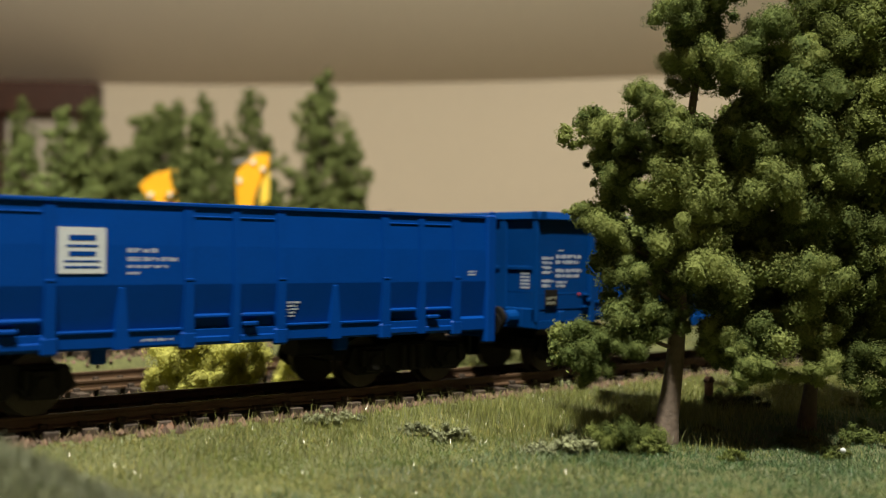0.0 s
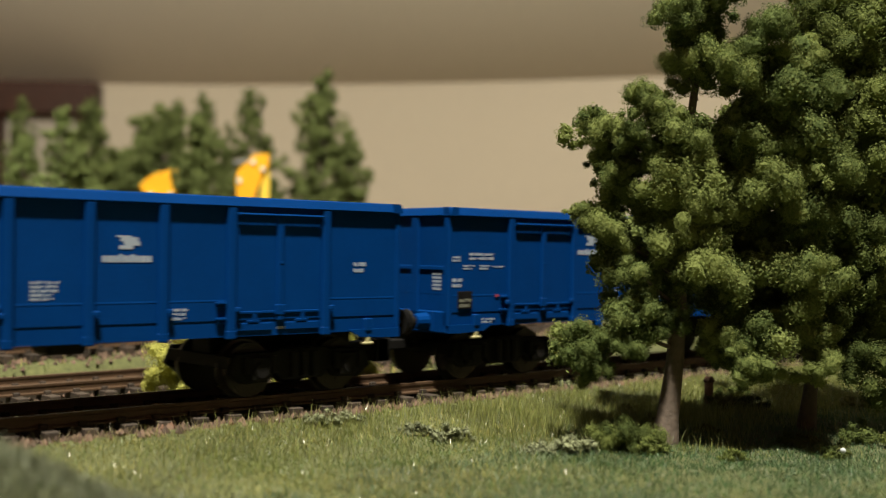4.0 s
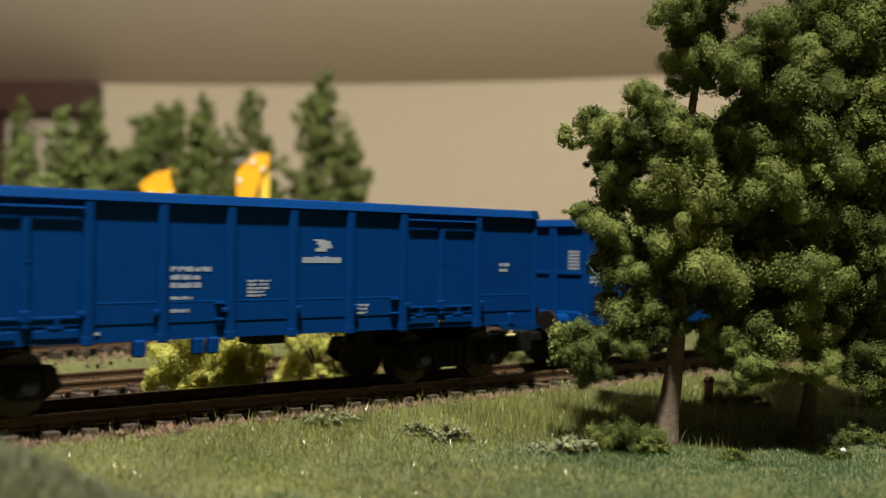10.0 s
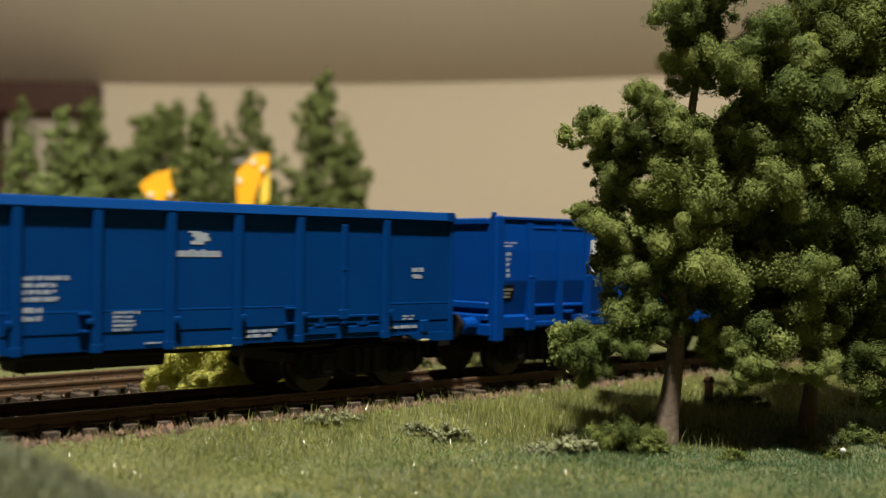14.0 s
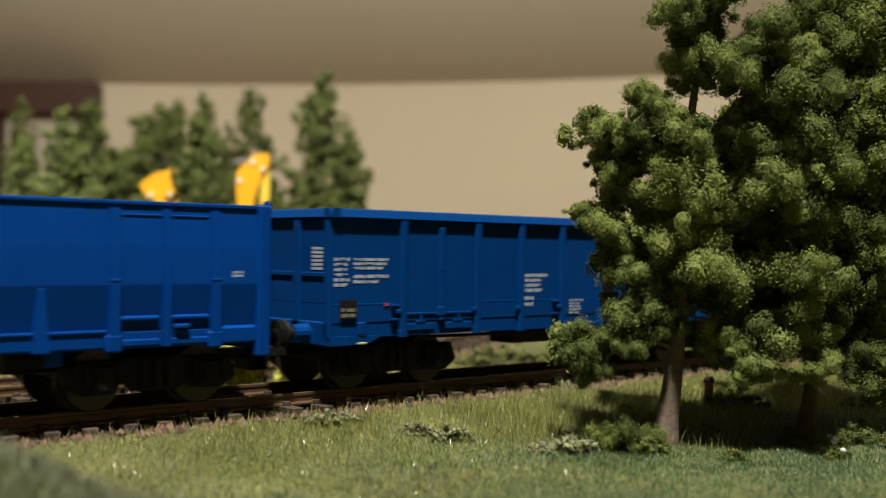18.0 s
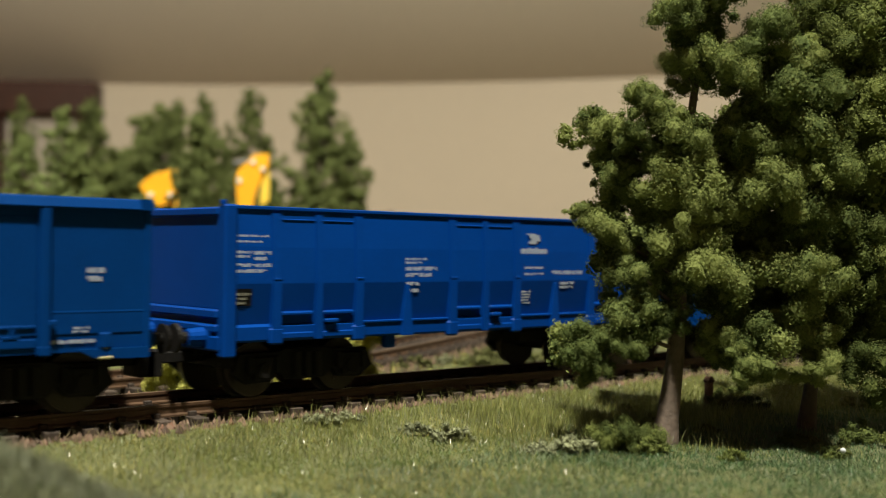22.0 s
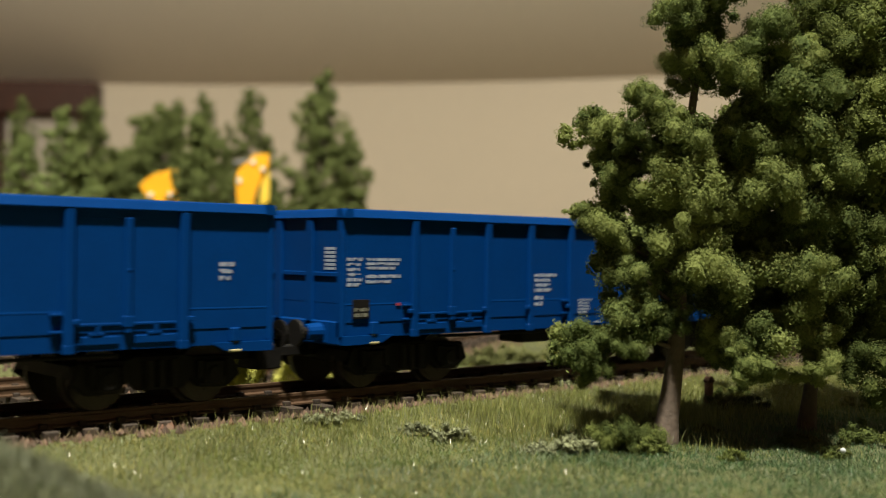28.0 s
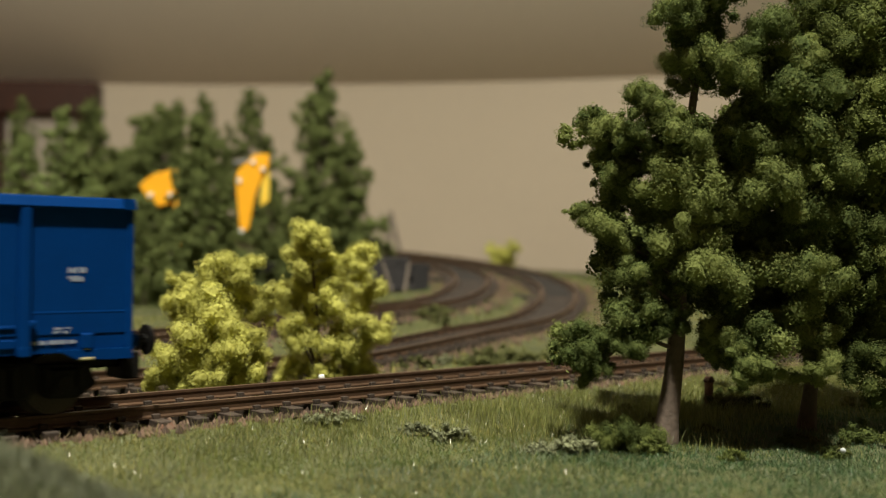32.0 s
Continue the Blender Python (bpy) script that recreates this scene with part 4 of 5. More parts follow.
def running_gear(ob, pivot, half, blue, lift, hooks=True):
    """Bogies, wheelsets, couplers, buffers and the frame under a wagon."""
    for s in (-1, 1):
        bogie = part("bogie", BOGIE, None, ob, "black bogie frame", at=pose(s * pivot * MM, 0, 0))
        for k in (-1, 1):
            part("wheelset", WHEELSET, None, ob, "dark steel wheelset", at=pose((s * pivot + k * 10.3) * MM, 0, WHEEL_R))
            part("axle_box", AXLE_BOX, None, bogie, at=pose(k * 10.3 * MM, -13.4 * MM, 5.6 * MM))
            part("axle_box", AXLE_BOX, None, bogie, at=pose(k * 10.3 * MM, 13.4 * MM, 5.6 * MM, 0, 0, 180))
        e = s * half
        part("coupler", boxes((min(e - s * 8, e + s * 8.3), max(e - s * 8, e + s * 8.3), -1.6, 1.6, 6.6, 8.8), (e + s * 5, e + s * 8.4, -3.6, 3.6, 4.4, 9.4), bevel=0.25), BLACK, ob, "black model coupler")
        for y in (-10.05, 10.05):
            bm = bmesh.new()
            box(bm, e - 0.2, e + 0.6 * s, y - 2.4, y + 2.4, 9.9 + lift, 14.3 + lift, bevel=0.15)
            tube(bm, (e, y, 12.1 + lift), (e + s * 4.0, y, 12.1 + lift), 1.9, 1.6, 14)
            buf = part("buffer", bm, blue, ob)
            bm = bmesh.new()
            tube(bm, (e + s * 3.8, y, 12.1 + lift), (e + s * 6.2, y, 12.1 + lift), 1.1, 1.1, 10)
            tube(bm, (e + s * 6.0, y, 12.1 + lift), (e + s * 6.7, y, 12.1 + lift), 2.75, 2.6, 20)
            part("buffer_head", bm, BLACK, buf, "black buffer head")
        # a cream rope hook on a blue bracket beside each end
        for y in (-1, 1) if hooks else ():
            x = s * (half - 8.0)
            br = part("bracket", boxes((x - 1.0, x + 0.9, min(y * 15, y * 17.4), max(y * 15, y * 17.4), 11.6 + lift * 0.6, 14.2 + lift * 0.6), bevel=0.2), blue, ob)
            bm = boxes((x - 0.6, x + 0.6, min(y * 16.2, y * 17.2), max(y * 16.2, y * 17.2), 10.1, 12.0), bevel=0.25)
            box(bm, x - 1.3, x + 1.3, min(y * 16, y * 17.3), max(y * 16, y * 17.3), 9.7, 10.3, bevel=0.2)
            part("hook", bm, CREAM, br, "cream plastic rope hook")
    part("underframe", boxes((-half + 2, -half + 36, -3.2, 3.2, 8.0, 12.0), (half - 36, half - 2, -3.2, 3.2, 8.0, 12.0), (-half + 35, half - 35, -2.4, 2.4, 11.2 + lift, 13.0 + lift), (-half + 1, half - 1, -15.4, 15.4, 11.4 + lift, 13.2 + lift), bevel=0.2), BLACK, ob, "black underframe")


def wagon_a(label, lift, marks, style, block):
    """An open wagon with upright ribs, a heavy top rim and two doors a side. lift: how much higher its body rides;
    block: height, rows and width of the print on its end."""
    half, hw, z0 = 73.75, 16.8, 10.9 + lift
    zt = 36.8 + lift
    ob = thing("open_wagon", pose(0, 0, 0), label, "railway wagon", "train of blue open wagons")
    blue = BLUE_A
    sec = [(hw - 0.9, z0 + 0.2), (hw - 0.32, z0 + 0.2), (hw - 0.32, z0 + 3.2), (hw - 0.19, z0 + 3.25), (hw - 0.19, z0 + 6.6), (hw - 0.15, z0 + 6.72), (hw - 0.15, z0 + 6.85), (hw - 0.2, z0 + 7.05), (hw - 0.2, zt - 1), (hw - 0.9, zt - 1)]
    for s in both(sec):
        part("side_wall", prism_x(s, -half, half), blue, ob)
    part("floor", boxes((-half + 0.6, half - 0.6, -hw + 0.8, hw - 0.8, z0 + 2.2, z0 + 3.2)), blue, ob)
    rim = bmesh.new()
    over = 17.55
    for sign in (-1, 1):
        for x0, x1, turned in ((-half - 0.38, half + 0.38, False), (-over, over, True)):
            edge = over if not turned else half + 0.4
            sec = [(edge - 2.4, zt - 1.85), (edge - 0.1, zt - 1.85), (edge, zt - 1.70), (edge - 0.62, zt - 0.22), (edge - 0.85, zt), (edge - 2.4, zt)]
            ring = prism_x([(sign * y, z) for y, z in sec], x0, x1)
            if turned:
                bmesh.ops.rotate(ring, verts=ring.verts, cent=(0, 0, 0), matrix=Matrix.Rotation(-math.pi / 2, 3, "Z"))
                bmesh.ops.translate(ring, verts=ring.verts, vec=(0, 0, -0.02 * MM))
            me = bpy.data.meshes.new("tmp")
            ring.to_mesh(me)
            ring.free()
            rim.from_mesh(me)
            bpy.data.meshes.remove(me)
    part("top_rim", rim, blue, ob)
    e, d = 18.57, 21.15
    p = (2 * half - 2 * e - 2 * d) / 5
    edges = [e, e + d] + [e + d + p * k for k in (1, 2, 3, 4)] + [e + d + 5 * p, e + 2 * d + 5 * p]
    rib_bm = boxes((-0.9, 0.9, -0.68, 0.35, z0 + 0.2, zt - 1.9), (-1.0, 1.0, -0.72, 0.3, z0 - 0.2, z0 + 1.5), bevel=0.2)
    rib = ready("rib", rib_bm, blue)
    slim_bm = boxes((-0.7, 0.7, -0.55, 0.3, z0 + 3.0, zt - 3.2), (-0.95, 0.95, -0.65, 0.3, z0 + 4.0, z0 + 6.0), (-0.6, 0.6, -0.62, 0.2, z0 + 13.5, z0 + 14.1), bevel=0.15)
    slim = ready("door_post", slim_bm, blue)
    hinge = ready("hinge", boxes((-0.6, 0.6, -0.55, 0.2, -0.45, 0.45), bevel=0.15), blue)
    step = ready("step", boxes((-1.1, 1.0, -0.5, 0.3, -0.25, 0.2), (-0.9, -0.5, -0.35, 0.3, -0.9, 0.0), (0.4, 0.8, -0.35, 0.3, -0.9, 0.0), bevel=0.08), blue)
    for y, turn in ((-hw, 0), (hw, 180)):
        for x in edges:
            r = part("rib", rib, None, ob, at=pose((x - half) * MM, y * MM, 0, 0, 0, turn))
            for k, z in enumerate((z0 + 5.2,)):
                part("hinge", hinge, None, r, at=pose(-0.0012 if x < half else 0.0012, -0.0003, z * MM))
            if x in (edges[0], edges[3], edges[6]):
                for z in (z0 + 3.6, z0 + 6.5):
                    part("step", step, None, r, at=pose(-0.0020, 0, z * MM))
        for x in (e + d / 2, e + d * 1.5 + 5 * p):
            c = x - half
            door = part("door", boxes((c - d / 2 + 1.2, c + d / 2 - 1.2, min(y * 0.985, y * 0.995), max(y * 0.985, y * 0.995), z0 + 4.7, zt - 3.4), bevel=0.1), blue, ob)
            s = -1 if y < 0 else 1
            part("door_post", slim, None, door, at=pose(c * MM, y * MM, 0, 0, 0, turn))
            lo, hi = sorted((y - s * 0.2, y + s * 0.06))
            part("door_bar", boxes((c - d / 2 + 1.3, c + d / 2 - 1.3, lo, hi, z0 + 4.3, z0 + 4.9), bevel=0.15), blue, door)
            for a, b in ((c - d / 2 + 1.3, c - 1.4), (c + 1.4, c + d / 2 - 1.3)):
                part("door_sill", boxes((a, b, min(y - s * 0.4, y - s * 0.05), max(y - s * 0.4, y - s * 0.05), z0 + 1.2, z0 + 2.6), bevel=0.1), blue, door)
                part("latch", boxes(((a + b) / 2 - 1.6, (a + b) / 2 + 1.2, lo, hi, z0 + 2.7, z0 + 3.2), ((a + b) / 2 - 0.3, (a + b) / 2 + 0.5, lo, hi, z0 + 2.9, z0 + 4.4), bevel=0.1), blue, door)
            if style == 1:
                bm = bmesh.new()
                tube(bm, (c - d / 2 + 1, y + s * 0.7, zt - 3.2), (c + d / 2 - 1, y + s * 0.7, zt - 3.2), 0.28, 0.28, 8)
                part("lock_rod", bm, blue, door)
    for s in (-1, 1):
        e0 = s * half
        lo, hi = sorted((e0 - s * 1.0, e0 - s * 0.3))
        end = part("end_wall", boxes((lo, hi, -hw + 0.1, hw - 0.1, z0 + 1, zt - 1)), blue, ob)
        lo, hi = sorted((e0 - s * 0.8, e0 + s * 0.25))
        for y in (-5.6, 5.6):
            part("end_post", boxes((lo, hi, y - 1.2, y + 1.2, z0 - 0.2, zt - 1.9), bevel=0.2), blue, end)
        for y in (-1, 1):
            part("corner_post", boxes((lo, hi - 0.0, min(y * 15.2, y * 16.9), max(y * 15.2, y * 16.9), z0 + 0.3, zt - 1.9), bevel=0.15), blue, end)
        for a, b in ((-15.0, -6.9), (-4.3, 4.3), (6.9, 15.0)):
            part("end_ledge", boxes((*sorted((e0 - s * 0.8, e0 + s * 0.02)), a, b, z0 + 12.3, z0 + 13.2), bevel=0.12), blue, end)
            part("end_seam", boxes((*sorted((e0 - s * 0.8, e0 - s * 0.27)), a, b, z0 + 7.1, z0 + 7.3)), blue, end)
        part("headstock", boxes((lo, hi + s * 0.35, -16.4, 16.4, z0 - 1.4, z0 + 3.6), bevel=0.4), blue, end)
        for y in (-16.9, 16.9):
            part("skirt", extrude_outline([(e0, z0 + 0.6), (e0 - s * 13, z0 + 0.6), (e0 - s * 10, z0 - 0.9), (e0 - s * 4, z0 - 1.2), (e0, z0 - 1.2)], y - 0.3, y + 0.3), blue, end)
    running_gear(ob, 52.9, half, blue, lift)
    if style == 1:
        for x in (-25.4, -14.0, -10.9):
            part("bracket", boxes((x, x + 2.2, -17.0, -15.0, z0 - 2.6, z0 + 0.4), bevel=0.3), blue, ob)
        part("tool_box", boxes((2, 9, -12, -5, z0 - 1.9, z0 + 0.4), bevel=0.4), BLACK, ob)
    else:
        bm = boxes((-18, -4, -12, -4, z0 - 3.4, z0 + 0.2), bevel=0.4)
        tube(bm, (-2, -8, z0 - 2), (10, -8, z0 - 2), 1.7, 1.7, 14)
        part("brake_cylinder", bm, BLACK, ob, "black brake gear")
        bm = bmesh.new()
        tube(bm, (-46, -14.6, z0 - 0.5), (44, -14.6, z0 - 0.9), 0.35, 0.35, 8)
        part("brake_rod", bm, BLACK, ob)
    y = -hw + 0.16
    for row in marks:
        if row[0] == "mark":
            company_mark(ob, row[1], row[2], y)
        else:
            lettering(ob, *row, y)
    # the black plate with its pale lines
    part("plate", boxes((2.6 - half, 6.8 - half, -hw - 0.15, -hw + 0.1, z0 + 4.0, z0 + 7.8), bevel=0.05), BLACK, ob, "black plate with pale lines")
    lettering(ob, 3.0, z0 + 4.2, 6.5, z0 + 6.4, 2, -hw - 0.16, PLATE_PRINT)
    part("spot", boxes((13.9 - half, 15.0 - half, -hw - 0.02, -hw + 0.1, z0 + 6.4, z0 + 7.0)), RED_PRINT, ob)
    end_y = -half + 0.22
    bm = bmesh.new()
    low, rows, wide = block
    for i in range(rows):
        for k in range(int(wide / 0.75)):
            box(bm, end_y, end_y + 0.1, -14.0 + k * 0.75, -13.45 + k * 0.75, z0 + low + i * 0.8, z0 + low + 0.52 + i * 0.8)
    part("lettering", bm, WHITE_PRINT, ob, "white printed lettering")
    return ob


def wagon_b(label, marks, square_mark):
    """A shorter open wagon with bulging sides, smooth hinged ends and posts at its corners."""
    half, zt, z0, mid = 65.8, 36.6, 11.2, 63.7
    ob = thing("open_wagon", pose(0, 0, 0), label, "railway wagon", "train of blue open wagons")
    blue = BLUE_B
    sec = [(15.4, z0), (16.3, z0), (16.5, z0 + 0.4), (16.5, 14.0), (15.8, 14.5), (16.0, 16.0), (16.85, 22.1), (16.85, 22.4), (16.65, 28.9), (16.1, 36.0), (15.3, 36.0), (15.8, 28.9), (15.9, 22.2), (15.2, 15.0)]
    for s in both(sec):
        part("side_wall", prism_x(s, -half + 0.6, half - 0.6), blue, ob)
    part("floor", boxes((-half + 0.6, half - 0.6, -15.6, 15.6, z0 + 2.2, z0 + 3.2)), blue, ob)
    rim = bmesh.new()
    for y in (-1, 1):
        box(rim, -half + 0.5, half - 0.5, min(y * 15.0, y * 16.48), max(y * 15.0, y * 16.48), 35.85, zt, bevel=0.15)
    part("top_rim", rim, blue, ob)
    full_sec = [(-17.25, z0 + 0.2), (-17.25, 22.3), (-17.0, 28.9), (-16.55, 35.3), (-15.6, 35.3), (-16.0, 22), (-15.3, z0 + 0.2)]
    full = ready("rib", prism_x(full_sec, -0.95, 0.95), blue)
    slim = ready("door_post", prism_x(full_sec, -0.75, 0.75), blue)
    stub_bm = bmesh.new()
    vs = [stub_bm.verts.new((x * MM, y * MM, z * MM)) for x, y, z in ((-1.4, -17.2, z0), (1.4, -17.2, z0), (0.55, -16.95, 21.6), (-0.55, -16.95, 21.6), (-1.4, -15.5, z0), (1.4, -15.5, z0), (0.55, -16.4, 22.0), (-0.55, -16.4, 22.0))]
    for f in ((0, 1, 2, 3), (1, 5, 6, 2), (4, 0, 3, 7), (3, 2, 6, 7), (0, 4, 5, 1), (5, 4, 7, 6)):
        stub_bm.faces.new([vs[i] for i in f])
    bmesh.ops.recalc_face_normals(stub_bm, faces=stub_bm.faces)
    stub = ready("half_rib", stub_bm, blue)
    for turn in (0, 180):
        s = -1 if turn == 0 else 1
        for x in (-54.6, -35.1, -9.75, 9.75, 35.1, 54.6):
            r = part("rib", full, None, ob, at=pose(x * MM, 0, 0, 0, 0, turn))
            part("hinge", boxes((-0.95, 0.95, -17.32, -16.6, 22.7, 23.2), bevel=0.12), blue, r)
            part("rib_foot", boxes((-1.5, 1.5, -17.35, -15.6, z0 - 0.6, z0 + 2.6), bevel=0.4), blue, r)
        for x in (-22.45, 22.45):
            part("half_rib", stub, None, ob, at=pose(x * MM, 0, 0, 0, 0, turn))
        for x in (-44.85, 0, 44.85):
            post = part("door_post", slim, None, ob, at=pose(x * MM, 0, 0, 0, 0, turn))
            for a, b in ((-8.6, -1.2), (1.2, 8.6)):
                part("door_bar", boxes((a, b, -16.95, -15.6, 15.9, 16.8), bevel=0.3), blue, post)
                part("door_sill", boxes((a, b, -17.0, -15.4, z0 + 0.4, z0 + 1.6), bevel=0.2), blue, post)
            part("top_bar", boxes((-8.5, 8.5, -16.42, -15.6, 34.0, 34.35), bevel=0.12), blue, post)
            part("latch", boxes((1.4, 4.4, -17.6, -16.4, 14.4, 15.2), bevel=0.2), blue, post)
        for a, b in ((-34, -10.8), (10.8, 34)):
            lo, hi = sorted((s * 15.6, s * 16.75))
            part("ledge", boxes((a, b, lo, hi, 14.0, 14.5), bevel=0.12), blue, ob)
    for s in (-1, 1):
        e = s * half
        lo, hi = sorted((e - s * 0.9, e - s * 0.2))
        end = part("end_wall", boxes((lo, hi, -15.5, 15.5, z0 + 0.8, 34.4), bevel=0.1), blue, ob)
        lo, hi = sorted((e - s * 1.2, e + s * 0.5))
        for y in (-1, 1):
            part("corner_post", boxes((min(e - s * 2.4, e + s * 0.35), max(e - s * 2.4, e + s * 0.35), min(y * 14.6, y * 17.3), max(y * 14.8, y * 17.2), z0 - 2.6, 36.7), bevel=0.35), blue, end)
            part("pin", boxes((e - 0.5, e + 0.5, y * 16.0 - 0.5, y * 16.0 + 0.5, 36.5, 37.5), bevel=0.15), blue, end)
        part("end_beam", boxes((lo, hi, -14.6, 14.6, 15.6, 17.4), bevel=0.35), blue, end)
        part("end_beam", boxes((lo, hi + s * 0.3, -14.6, 14.6, 13.0, 14.6), bevel=0.35), blue, end)
        part("headstock", boxes((lo, hi, -16.0, 16.0, z0 - 1.6, z0 + 1.4), bevel=0.4), blue, end)
        part("end_rim", boxes((lo, hi + s * 0.4, -14.6, 14.6, 34.6, 36.2), bevel=0.3), blue, end)
        part("end_panel", boxes((min(e - s * 0.4, e), max(e - s * 0.4, e), -14.5, 14.5, 17.5, 34.5), bevel=0.05), blue, end)
    running_gear(ob, 45.0, half, blue, 0.0, False)
    for x in (-27, 24):
        part("bracket", boxes((x, x + 3, -15.4, -13.6, z0 - 2.6, z0 + 0.4), bevel=0.4), blue, ob)
    part("tank", tube(bmesh.new(), (20, -6, 9.0), (31, -6, 9.0), 2.2, 2.2, 14), BLACK, ob, "black air tank")
    def face(z):
        """The outside of the bulging wall at a height."""
        return -float(np.interp(z, (z0, 14.0, 14.5, 16.0, 22.1, 22.4, 28.9, 36.0), (16.5, 16.5, 15.8, 16.0, 16.85, 16.85, 16.65, 16.1)))

    for row in marks:
        if row[0] == "mark":
            company_mark(ob, row[1], row[2], face(row[2] - 3.0) + 0.02, mid)
        else:
            u0, z_lo, u1, z_hi, n = row
            lettering(ob, u0, z_lo, u1, z_hi, n, face, half=mid)
    if square_mark:
        a = -mid + 29.9
        bm = boxes((a, a + 8.3, -16.98, -16.7, 24.1, 31.8))
        plate = part("sign_plate", bm, WHITE_BIT, ob, "square white sign with blue bars")
        for x0, x1, lo, hi in ((1.8, 6.5, 29.6, 30.5), (1.4, 6.9, 28.5, 28.9), (1.8, 6.5, 27.0, 27.8), (1, 7.3, 26.0, 26.3), (1, 7.3, 25.0, 25.35)):
            part("sign_bar", boxes((a + x0, a + x1, -17.02, -16.9, lo, hi)), BLUE_B, plate, "blue printed bar")
    part("plate", prism_x([(face(18.0) - 0.06, 18.0), (face(21.2) - 0.06, 21.2), (face(21.2) + 0.3, 21.2), (face(18.0) + 0.3, 18.0)], -mid + 0.2, -mid + 3.8), BLACK, ob, "black plate with pale lines")
    lettering(ob, 0.5, 18.2, 3.5, 20.6, 3, lambda z: face(z) - 0.06, PLATE_PRINT, half=mid)
    return ob


MARKS_1 = [(1.7, 23.5, 5.4, 27.9, 4), (1.7, 20.4, 5.5, 22.6, 2), (7.2, 28.9, 9.4, 29.4, 1), (6.4, 25.8, 15.4, 28.4, 2), (6.4, 22.6, 15.4, 25.1, 2), (6.6, 20.4, 10.3, 22.2, 2), (55.1, 21.3, 63.1, 25.6, 3), (55.2, 19.3, 59.4, 20.2, 1), (55.2, 17.0, 58.7, 18.0, 1), (70.8, 19.6, 75.7, 23.0, 5), ("mark", 87.6, 29.4), (96.3, 15.7, 99.1, 18.0, 3), (136, 24.0, 139, 26.4, 2), (36, 13.6, 42, 14.4, 1), (118, 13.4, 124, 14.2, 1)]
MARKS_2 = [(0.6, 26.3, 3.8, 27.7, 2), (6.1, 26.7, 13.8, 28.5, 2), (4.3, 24.6, 7.6, 25.8, 2), (9.1, 24.6, 12.1, 25.8, 2), (13.0, 25.0, 16.6, 25.6, 1), (0.6, 20.7, 3.9, 23.0, 2), ("mark", 46.0, 31.6), (54.0, 24.6, 60.6, 25.8, 1), (54.0, 21.3, 65.2, 24.2, 2), (54.1, 19.3, 58.0, 20.2, 1), (54.1, 17.1, 57.4, 18.2, 1), (69.7, 14.9, 74.5, 18.9, 5), (136, 24.0, 139, 26.4, 2), (10, 12.9, 14, 14.1, 2), (55, 12.9, 58, 14, 2), (64, 13, 67.5, 14.1, 2)]
MARKS_3 = [(1.3, 21.2, 5.2, 27.3, 6), (6.1, 24.6, 14.9, 27.2, 3), (6.1, 21.8, 14.9, 23.9, 2), (53.9, 19.4, 62.3, 24.0, 4), (54.0, 16.2, 57.8, 18.9, 2), (70.1, 14.2, 74.9, 17.8, 5), ("mark", 86.2, 30.4), (96.3, 12.0, 103.1, 13.8, 2), (136.2, 22.6, 139.3, 25.4, 2), (133.9, 14.2, 136.9, 15.4, 2), (130.2, 12.4, 137.7, 13.4, 1), (76, 11.8, 79, 12.3, 1)]
MARKS_4 = [(5.4, 25.0, 15.4, 29.8, 4), (9.0, 19.4, 12.6, 24.4, 4), (54.0, 19.0, 56.6, 24.5, 5), (58.0, 21.0, 63.0, 24.5, 3), (71.0, 20.0, 75.0, 23.4, 4), ("mark", 86.2, 30.4), (62, 12.4, 65, 14.0, 3), (136.2, 22.6, 139.3, 26.4, 3), (18, 13.2, 20.4, 14.2, 1)]
MARKS_5 = [(0.4, 29.3, 7.6, 31.4, 2), (0.4, 26.8, 3.8, 28.4, 2), (4.2, 26.3, 7.8, 28.4, 2), (0.4, 24.0, 7.8, 26.1, 2), (40.8, 25.8, 46.4, 27.3, 2), (40.8, 23.0, 49.2, 25.6, 2), (40.9, 21.2, 44.3, 22.4, 1), (40.9, 19.8, 44.3, 21.0, 1), ("mark", 78.9, 31.7), (75.9, 24.7, 82.4, 25.5, 1), (75.9, 23.3, 82.1, 24.1, 1), (85.0, 23.4, 95.6, 24.7, 1), (87.9, 20.2, 92.6, 22.0, 2), (74.4, 16.8, 78.8, 20.0, 5), (120.0, 23.6, 122.2, 26.4, 3)]
MARKS_6 = [(42.2, 27.5, 47.9, 28.7, 1), (42.2, 26.0, 51.7, 27.2, 1), (42.2, 24.9, 49.8, 25.7, 1), (42.2, 23.8, 44.8, 24.6, 1), (74.1, 15.6, 78.1, 18.8, 5), (121.7, 23.3, 124.1, 24.6, 2), (0.8, 29.6, 4.6, 31.0, 2), (1.2, 22.8, 2.8, 28.8, 5), (45.1, 12.2, 51.1, 12.9, 1)]


